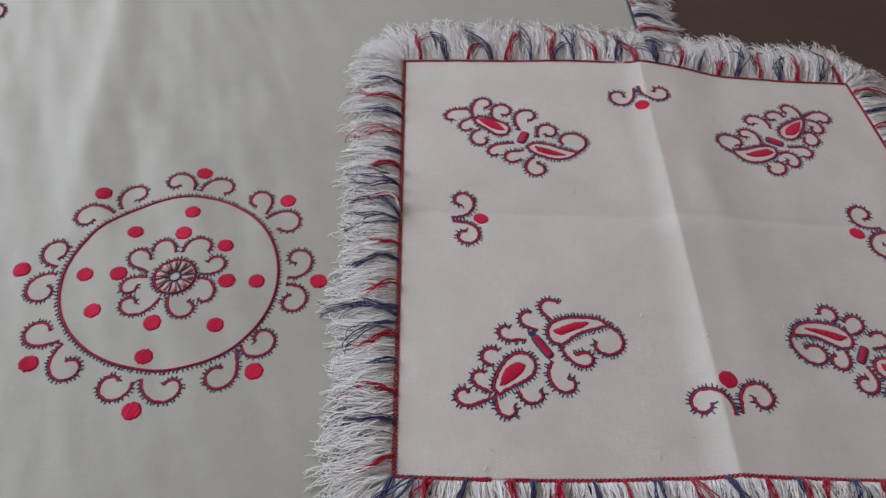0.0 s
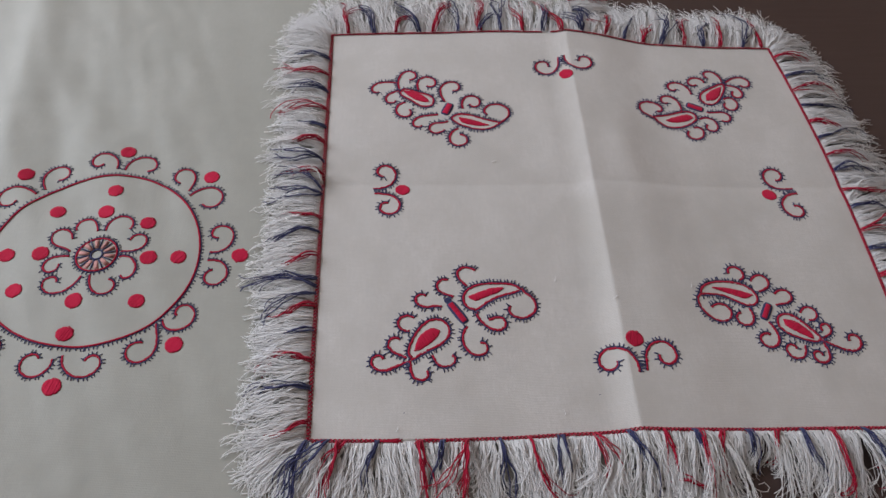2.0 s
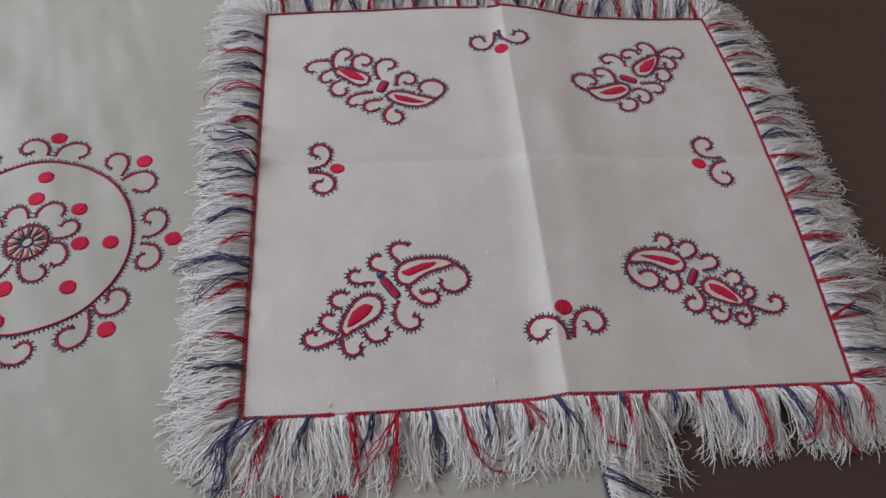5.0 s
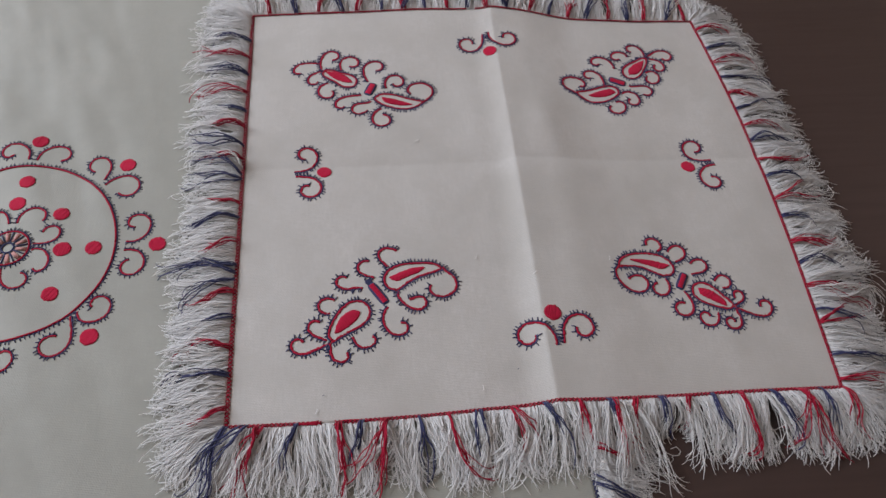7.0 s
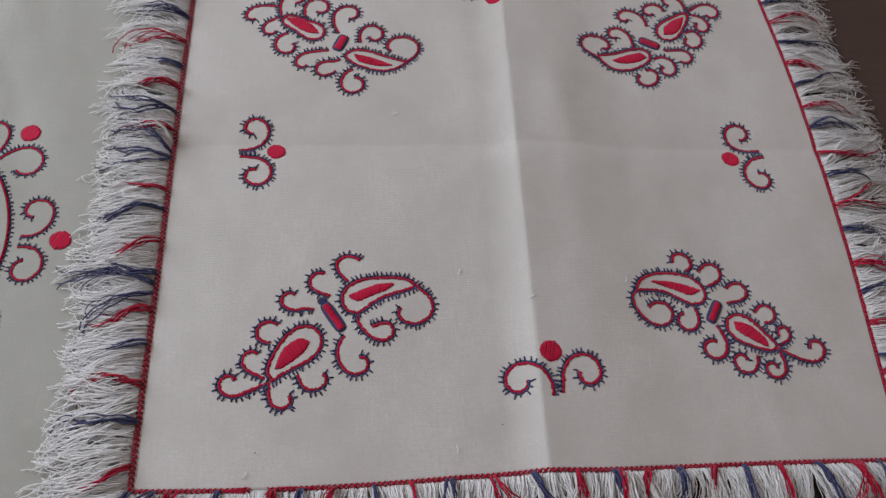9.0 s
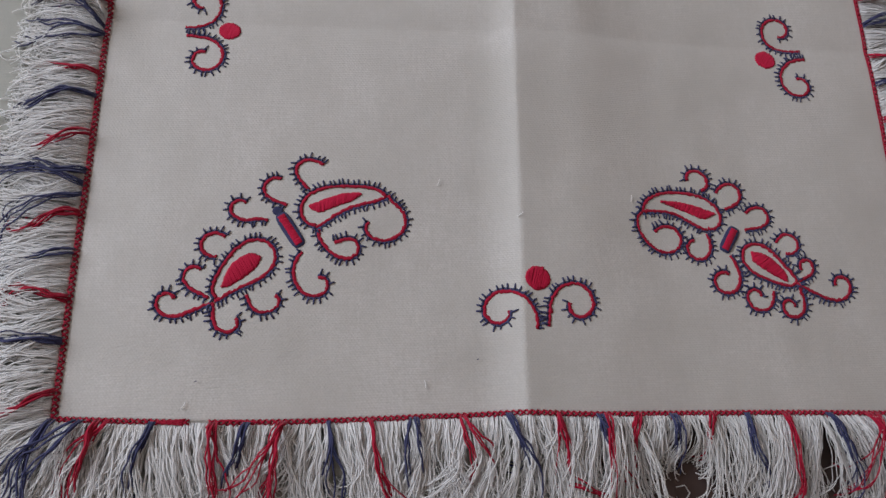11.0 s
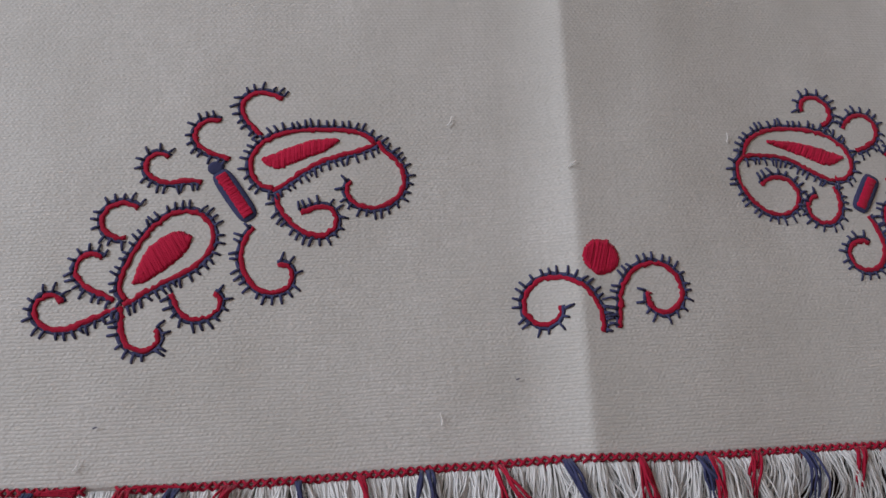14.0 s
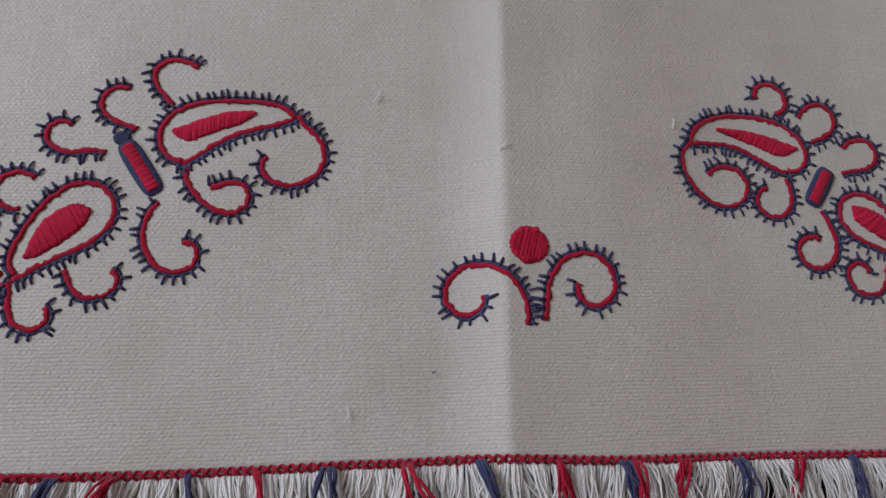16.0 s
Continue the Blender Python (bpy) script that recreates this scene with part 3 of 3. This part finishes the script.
scroll(b, on_napkin, 0.1401, -0.1160, 0.0223, 0.59, -3.3, 13.89, -5.87, -1)
scroll(b, on_napkin, 0.1361, -0.1032, 0.0235, -0.19, 3.19, 4.71, -3.45, -1)
scroll(b, on_napkin, 0.1271, -0.1204, 0.0313, -1.69, -0.04, -16.08, 22.51, -12.88, 1)
scroll(b, on_napkin, 0.1186, -0.0922, 0.0291, 0.55, -5.87, 21.26, -12.06, -1)
scroll(b, on_napkin, 0.1107, -0.0820, 0.0285, 0.38, -1.31, 12.84, -7.7, -1)
scroll(b, on_napkin, 0.1006, -0.0729, 0.0221, 0.05, 7.04, -6.96, 5.07, -1)
scroll(b, on_napkin, 0.1005, -0.0939, 0.029, -1.41, 1.69, -17.63, 20.49, -9.56, 1)
scroll(b, on_napkin, 0.1098, -0.1039, 0.0395, -1.16, 0.48, -8.98, 2.68, 1)
satin_leaf(b, on_napkin, 0.1203, -0.1024, 0.1343, -0.1162, -0.0035, 0.0031, -0.003, 0.004, -0.0019, 0.0037, -0.001, 0.003)
satin_leaf(b, on_napkin, 0.0808, -0.0785, 0.1056, -0.0841, -0.0009, 0.0011, -0.002, 0.0018, -0.0033, 0.0017, -0.0043, 0.0006)
b = butterfly(napkin, body=(-0.0807, 0.0827, 0.0134, 0.0062, -2.006))
scroll(b, on_napkin, -0.1149, 0.102, 0.0669, 1.67, -38.75, 250.54, -684.53, 769.26, -303.58, 1)  # teardrop outline
scroll(b, on_napkin, -0.0778, 0.0734, 0.0421, -1.36, 7.24, -21.36, 29.55, -13.33, -1)  # outer edge of the wing
scroll(b, on_napkin, -0.0417, 0.0682, 0.0389, 2.86, 0.18, -2.82, 4.05, -1)  # inner edge of the wing
scroll(b, on_napkin, -0.0415, 0.0681, 0.045, 0.91, -5.41, 40.92, -62.43, 32.07, -1)  # curled tip of the wing
scroll(b, on_napkin, -0.1182, 0.1114, 0.031, 2.85, 0.81, -0.77, 4.12, -1)
scroll(b, on_napkin, -0.1158, 0.104, 0.0407, 2.14, -5.83, 20.68, -39.1, 19.06, 1)
scroll(b, on_napkin, -0.1169, 0.1029, 0.025, -2.84, -0.56, 5.51, -0.8, -1)
scroll(b, on_napkin, -0.1119, 0.0901, 0.0323, -3.14, 4.85, -2.83, 3.57, -1)
scroll(b, on_napkin, -0.1016, 0.1032, 0.0386, 1.85, -0.31, -12.47, 14.93, -8.04, 1)
scroll(b, on_napkin, -0.0878, 0.0768, 0.032, -3.08, -0.1, -0.08, 4.55, -1)
scroll(b, on_napkin, -0.0807, 0.0703, 0.0322, -2.28, -9.3, 28.22, -15.97, -1)
scroll(b, on_napkin, -0.0734, 0.0627, 0.0407, -2.78, 2.97, 3.38, -0.38, -1)
scroll(b, on_napkin, -0.0688, 0.083, 0.0391, 1.66, 1.21, -20.68, 27.4, -14.27, 1)
scroll(b, on_napkin, -0.0815, 0.0907, 0.0441, 2.17, -1.85, -1.18, -2.68, 1)
satin_leaf(b, on_napkin, -0.1132, 0.1027, -0.0945, 0.0904, -0.0016, 0.0029, -0.0029, 0.0044, -0.0031, 0.0039, -0.0022, 0.0024)
satin_leaf(b, on_napkin, -0.0722, 0.074, -0.0505, 0.0659, -0.0042, 0.0009, -0.0043, 0.0014, -0.0036, 0.0008, -0.002, 0.0005)
b = butterfly(napkin, body=(0.1130, 0.0849, 0.006, 0.0142, -2.008))
scroll(b, on_napkin, 0.1432, 0.1097, 0.0691, -3.66, 20.83, -149.12, 446.33, -522.33, 210.17, -1)  # teardrop outline
scroll(b, on_napkin, 0.1115, 0.0728, 0.0416, -2.21, -3.38, 10.42, -19.5, 10.5, 1)  # outer edge of the wing
scroll(b, on_napkin, 0.0773, 0.0743, 0.0398, 0.14, -0.85, 6.39, -7.82, 1)  # inner edge of the wing
scroll(b, on_napkin, 0.0766, 0.0731, 0.0442, 2.02, 12.19, -74.52, 117.04, -60.97, 1)  # curled tip of the wing
scroll(b, on_napkin, 0.1431, 0.1106, 0.0395, 0.56, 1.69, -7.64, 1.04, 1)
scroll(b, on_napkin, 0.1424, 0.1103, 0.0309, 1.44, 0.55, 4.48, -3.36, 3.21, -1)
scroll(b, on_napkin, 0.1431, 0.1092, 0.0342, -0.1, -0.2, -5.73, 0.13, 1)
scroll(b, on_napkin, 0.1386, 0.0933, 0.0351, 0.99, -8.8, 8.83, -6.88, 1)
scroll(b, on_napkin, 0.1274, 0.1118, 0.0268, 1.28, 10.31, -25.71, 36.88, -15.62, -1)
scroll(b, on_napkin, 0.1212, 0.0801, 0.0305, -0.55, 6.06, -15.1, 5.55, 1)
scroll(b, on_napkin, 0.1137, 0.0718, 0.0357, 0.84, -6.34, 6.04, -6.49, 1)
scroll(b, on_napkin, 0.1068, 0.0627, 0.0327, 0.88, -12.32, 16.54, -11.15, 1)
scroll(b, on_napkin, 0.1009, 0.0791, 0.037, 1.3, 1.39, 2.6, -2.18, 4.13, -1)
scroll(b, on_napkin, 0.1134, 0.0991, 0.0365, 1.26, 5.26, -7.72, 8.71, -1)
satin_leaf(b, on_napkin, 0.1401, 0.1070, 0.1247, 0.0933, -0.0017, 0.0023, -0.0031, 0.0046, -0.0033, 0.005, -0.0031, 0.0033)
satin_leaf(b, on_napkin, 0.0871, 0.0711, 0.1089, 0.0737, -0.0025, 0.0015, -0.0033, 0.0029, -0.0032, 0.0039, -0.0019, 0.0043)


def sprig(x, y, turn, size=1.0):
    s = dot(napkin, on_napkin, x, y, 0.0051 * size)
    s.name = "sprig_motif"
    s["label"] = "small two-scrolled sprig with red dot"
    scroll(s, on_napkin, -0.0018, -0.0218, 0.0532, 1.35, 4.03, -2.61, 6.4, -1.09, -1, at=(x, y), turn=turn, size=size)
    scroll(s, on_napkin, 0.0034, -0.0208, 0.0553, 1.38, 2.62, -21.88, 25.5, -12.81, 1, at=(x, y), turn=turn, size=size)
    rungs = Strands()
    c, q = math.cos(turn), math.sin(turn)
    for k in range(4):
        ay = (-0.0125 - 0.0025 * k) * size
        half = (0.0016 + 0.0002 * (4 - k)) * size
        line = [(0.0013 * size - half, ay), (0.0013 * size, ay + 0.0005), (0.0013 * size + half, ay)]
        rungs.add([(x + c * a - q * b, y + q * a + c * b, on_napkin(x + c * a - q * b, y + q * a + c * b) + 0.0004) for a, b in line], 0.0003, 4, 0.8, 1.0)
    rungs.done("rungs", NAVY, s, "navy cross stitches")["kind"] = "stuff"
    return s


sprig(0.0204, -0.1155, 0.0)
sprig(-0.1159, 0.0060, -math.pi / 2, 0.93)
sprig(0.1450, -0.0017, math.pi / 2 + 0.1, 0.95)
sprig(0.0152, 0.1176, math.pi, 0.97)


# ---- hems and fringes ----
def along(fn, count):
    """Points of a side, evenly spaced, with the outward direction at each."""
    pts = np.array([fn(k / count) for k in range(count + 1)])
    way = np.gradient(pts, axis=0)
    way /= np.linalg.norm(way, axis=1)[:, None]
    return pts, way


def hem(parent, fn, length, outside, width, ground, mat, label, gaps=(), stitch=0.0004):
    """Crossed stitches that bind an edge."""
    n = int(length / 0.0024)
    pts, way = along(fn, n)
    out = np.c_[-way[:, 1], way[:, 0]] * outside
    st = Strands()
    for k in range(n):
        if any(a < k / n < b for a, b in gaps):
            continue
        for a, b in ((-1, 1), (1, -1)):
            p, q = pts[k] + out[k] * width * a / 2, pts[k + 1] + out[k + 1] * width * b / 2
            m = (p + q) / 2
            z = ground(*m)
            st.add([(*p, z + 0.0003), (*m, z + 0.0010), (*q, z + 0.0004)], stitch, 4, 0.8, 1.0)
        if k % 2 == 0:
            p = pts[k] + out[k] * width * 0.4
            q = p + out[k] * rng.uniform(0.001, 0.0022)
            st.add([(*p, ground(*p) + 0.0006), (*q, ground(*q))], 0.0003, 4, 0.8, 0.8)
    runs = [k / n for k in range(n + 1)]
    for side in (-0.5, 0.5):
        line = [pts[k] + out[k] * width * side for k in range(n + 1) if not any(a < runs[k] < b for a, b in gaps)]
        if not gaps and width < 0.0025:
            st.add(lift(line, ground, 0.0003), 0.0003, 4, 0.8, 1.0)
    return st.done("hem_stitching", mat, parent, label)


def tuft(parent, fn, u, span, outside, length, lean, ground, count, mat, name, label, radius=0.0003, fan=0.0, arch=0.002, locks=5, curl=1.0, hook=0.0, stray=1.0):
    """Loose threads hanging from the edge at u: crimped, drawn together into a few locks that wander and curl at the tip."""
    e, steps = 0.01, 17
    s = np.linspace(0, 1, steps)
    st = Strands()
    common, pace, start = curl * rng.normal(0, 0.26), rng.uniform(3, 6), rng.uniform(0, 6)
    for k in range(locks):
        root = min(1.0, max(0.0, u + ((k + 0.5) / locks - 0.5) * span))
        p = np.array(fn(root))
        way = np.array(fn(min(1, root + e))) - np.array(fn(max(0, root - e)))
        way /= np.hypot(*way)
        out = np.array((-way[1], way[0])) * outside
        first = math.atan(lean) + fan + rng.normal(0, 0.10)
        wander = (common * np.sin(s * pace + start) + curl * rng.normal(0, 0.2) * np.sin(s * rng.uniform(3, 8) + rng.uniform(0, 6))) * np.minimum(1, 2 * s)
        end = curl * rng.normal(0, 5.0) + hook
        heading = first + wander + end * np.maximum(0, s - 0.6) ** 2
        reach = length * rng.uniform(0.82, 1.08)
        rise, sag = rng.uniform(0.3, 1.0) * arch, rng.uniform(0.0, 0.0024)
        thick = rng.uniform(0.0003, 0.0007)
        width = span * np.hypot(*(np.array(fn(min(1, u + 0.05))) - np.array(fn(max(0, u - 0.05))))) / (min(1, u + 0.05) - max(0, u - 0.05)) / locks
        for _ in range(max(1, count // locks)):
            aside = rng.uniform(-0.62, 0.62) * width
            free = rng.uniform() < 0.17 * stray
            own = heading + rng.normal(0, 0.05 + 0.1 * free) + 0.24 * rng.uniform(0.3, 1.2) * np.sin(s * rng.uniform(17, 27) + rng.uniform(0, 6))
            own = own + (rng.normal(0, 5.5) if free else rng.normal(0, 1.3)) * np.maximum(0, s - 0.5) ** 2
            step = reach * rng.uniform(0.80, 1.08) / (steps - 1)
            ahead = np.r_[0, np.cumsum(np.cos(own[1:]))] * step
            side = np.r_[0, np.cumsum(np.sin(own[1:]))] * step
            draw = np.minimum(1, s * 1.9) ** 1.2
            side = side + aside * (1 - 0.8 * draw) + rng.normal(0, thick) * draw
            xy = p + np.outer(ahead, out) + np.outer(side, way)
            rim = ground(*(p + way * aside)) - 0.0002
            low = np.where(xy[:, 0] > 0.034, -0.0022, 0.0012)
            z = low + (rim - low) * (1 - s) ** 1.6 + (sag + rng.uniform(0.0002, 0.0022)) * np.sin(math.pi * s**0.9) + 0.0006 * s + rise * np.sin(math.pi * s**0.7) * rng.uniform(0.5, 1.2)
            st.add(np.c_[xy, np.maximum(z, low)], radius * rng.uniform(0.8, 1.25), 4, 0.55, 0.7)
    ob = st.done(name, mat, parent, label)
    ob["kind"] = "stuff"
    return ob


def fringe(parent, fn, outside, length, colours, first, ground, lean_at, tufts=64, threads=42, skip=(), share=lambda u: 1.0, arch=0.0025):
    for k in range(tufts):
        u = (k + 0.5) / tufts
        if any(a < u < b for a, b in skip):
            continue
        tuft(parent, fn, u, 1.35 / tufts, outside, length * share(u) * rng.uniform(0.88, 1.06), lean_at(u) + rng.normal(0, 0.16), ground, threads, WHITE, "tuft", "", arch=arch)
    for k, u in enumerate(colours):
        if any(a < u < b for a, b in skip):
            continue
        mat, word = ((RED, "red"), (NAVY, "navy"))[(k + first) % 2]
        up = lambda x, y: ground(x, y) + 0.0020
        tuft(parent, fn, u, 0.0075, outside, length * share(u) * rng.uniform(0.75, 1.02), lean_at(u) + rng.normal(0, 0.14), up, rng.integers(6, 10), mat, "coloured_strand", word + " strand of the fringe", 0.00046, arch=arch + 0.0045, locks=int(rng.integers(1, 3)), curl=1.2, stray=0.6)


def left(v):
    return napkin_outline(0.0, v)


def right(v):
    return napkin_outline(1.0, v)


def top(u):
    return napkin_outline(u, 0.0)


def foot(u):
    return napkin_outline(u, 1.0)


RED_HEM = "red crossed hem stitching"
hem(napkin, left, 0.34, -1, 0.0027, on_napkin, RED, RED_HEM)
hem(napkin, right, 0.33, 1, 0.0015, on_napkin, RED, RED_HEM)
hem(napkin, top, 0.365, 1, 0.0013, on_napkin, RED, RED_HEM, ((0.470, 0.490),))
hem(napkin, foot, 0.353, -1, 0.0020, on_napkin, RED, RED_HEM, ((0.137, 0.162),), stitch=0.00042)

fringe(napkin, left, -1, 0.044, (0.092, 0.147, 0.202, 0.257, 0.312, 0.359, 0.411, 0.445, 0.5, 0.557, 0.593, 0.645, 0.696, 0.755, 0.804, 0.863, 0.912, 0.97), 1, on_napkin, lambda v: -0.25 + 0.35 * v, threads=38, arch=0.0032)
fringe(napkin, foot, -1, 0.044, (0.0, 0.047, 0.104, 0.17, 0.205, 0.242, 0.293, 0.336, 0.386, 0.439, 0.49, 0.545, 0.594, 0.639, 0.681, 0.728, 0.769, 0.817, 0.87, 0.919, 0.958, 1.0), 1, on_napkin, lambda u: -0.15 + 0.3 * u, share=lambda u: 0.62 if 0.645 < u < 0.735 else 1.0)
fringe(napkin, top, 1, 0.058, (0.037, 0.095, 0.144, 0.196, 0.229, 0.284, 0.333, 0.38, 0.432, 0.475, 0.517, 0.564, 0.616, 0.662, 0.706, 0.747, 0.802, 0.846, 0.885, 0.937, 0.981), 0, on_napkin, lambda u: -0.1 + 0.25 * u)
fringe(napkin, right, 1, 0.047, (0.039, 0.109, 0.158, 0.21, 0.264, 0.316, 0.367, 0.413, 0.468, 0.516, 0.577, 0.623, 0.687, 0.738, 0.79, 0.841, 0.871, 0.935, 0.984), 0, on_napkin, lambda v: -0.1 + 0.2 * v)
for fn, u, outside, sign in ((left, 1.0, -1, 1), (foot, 0.0, -1, -1), (left, 0.0, -1, -1), (top, 0.0, 1, -1), (top, 1.0, 1, 1), (right, 0.0, 1, -1), (right, 1.0, 1, 1), (foot, 1.0, -1, 1)):
    for fan in (0.2, 0.45, 0.7):
        tuft(napkin, fn, u, 0.012, outside, 0.041, 0.0, on_napkin, 44, WHITE, "tuft", "", fan=fan * sign)


# matted locks that stick out of the rest
for fn, u, outside, length, lean, count, hook in ((right, 0.765, 1, 0.058, -0.15, 50, -3.0), (right, 0.80, 1, 0.054, 0.05, 50, 2.0), (right, 0.74, 1, 0.048, -0.3, 40, -3.0), (foot, 0.625, -1, 0.058, 0.05, 44, 6.0), (foot, 0.60, -1, 0.052, -0.02, 50, 2.0), (left, 0.02, -1, 0.048, -0.6, 50, 0.0)):
    tuft(napkin, fn, u, 0.03, outside, length, lean, on_napkin, count, WHITE, "tuft", "", arch=0.007, locks=3, hook=hook)


# strands that stray across their neighbours
for fn, u, lean, mat, word in ((left, 0.49, -0.85, NAVY, "navy"), (left, 0.47, -0.95, WHITE, ""), (left, 0.715, -0.45, NAVY, "navy"), (left, 0.73, 0.35, NAVY, "navy"), (foot, 0.245, -0.5, RED, "red"), (foot, 0.03, -0.7, NAVY, "navy"), (foot, 0.06, -0.55, RED, "red"), (foot, 0.60, 0.25, RED, "red"), (foot, 0.93, -0.35, RED, "red"), (top, 0.33, 0.5, NAVY, "navy"), (top, 0.56, -0.4, NAVY, "navy")):
    outside = 1 if fn is top else -1
    up = lambda x, y: on_napkin(x, y) + 0.003
    tuft(napkin, fn, u, 0.008, outside, 0.047, lean, up, 6 if word else 14, mat, "coloured_strand" if word else "tuft", word + " strand of the fringe" if word else "", 0.0004 if word else 0.0003, arch=0.008, locks=2, curl=1.5)


def cloth_side(v):
    y = 0.50 - 1.0 * v
    return cloth_edge_x(y), y


CLOTH_SKIP = ((0.335, 0.69),)
hem(tablecloth, cloth_side, 1.0, 1, 0.0022, on_cloth, NAVY, "navy hem stitching", ((-1, -0.5),))
fringe(tablecloth, cloth_side, 1, 0.042, [0.012 + 0.019 * k for k in range(52)], 0, on_cloth, lambda v: 0.1 if v < 0.5 else 0.7, tufts=150, threads=36, skip=CLOTH_SKIP)


# ---- loose ends, lint and specks ----
def loose_end(name, pts, mat, parent, label, radius=0.00045):
    """A thread bent smoothly through a few places, lying on the napkin."""
    p = np.array(pts)
    q = np.vstack([2 * p[0] - p[1], p, 2 * p[-1] - p[-2]])
    path = []
    for i in range(1, len(q) - 2):
        for u in np.linspace(0, 1, 7)[:-1]:
            a, b, c, d = q[i - 1 : i + 3]
            path.append(0.5 * (2 * b + (c - a) * u + (2 * a - 5 * b + 4 * c - d) * u**2 + (3 * b - a - 3 * c + d) * u**3))
    path.append(p[-1])
    return Strands().add([(x, y, on_napkin(x, y) + 0.0008) for x, y in path], radius, 5, 0.8, 0.8).done(name, mat, parent, label)


gx, gy = foot(0.163)
loose_end("loose_thread", [(gx + 0.02, gy - 0.0005), (gx + 0.006, gy + 0.0005), (gx - 0.0005, gy - 0.002), (gx + 0.004, gy - 0.006), (gx + 0.013, gy - 0.008), (gx + 0.02, gy - 0.004)], RED, napkin, "loose red hem thread")
gx, gy = foot(0.136)
for k in range(4):
    loose_end("loose_thread", [(gx - 0.012, gy), (gx - 0.005, gy + 0.0003 * (k - 1.5)), (gx + 0.0001 + 0.0004 * k, gy + 0.0007 * (k - 1.5))], RED, napkin, "loose red hem thread")
for x, y, turn in ((-0.0205, -0.0705, 1.2), (-0.028, -0.1585, 1.7), (0.0145, -0.087, 0.6), (-0.122, -0.165, 1.1), (0.066, -0.078, 1.4), (-0.05, 0.03, 0.4)):
    a, b = math.cos(turn) * 0.0016, math.sin(turn) * 0.0016
    loose_end("slub", [(x - a, y - b), (x + 0.0003, y), (x + a, y + b)], WHITE, napkin, "pale knot in the weave", 0.0002)
for x, y in ((-0.118, -0.156), (-0.006, -0.149)):
    loose_end("speck", [(x - 0.0004, y), (x, y + 0.0002), (x + 0.0005, y + 0.0003)], NAVY, napkin, "tiny dark speck", 0.0002)
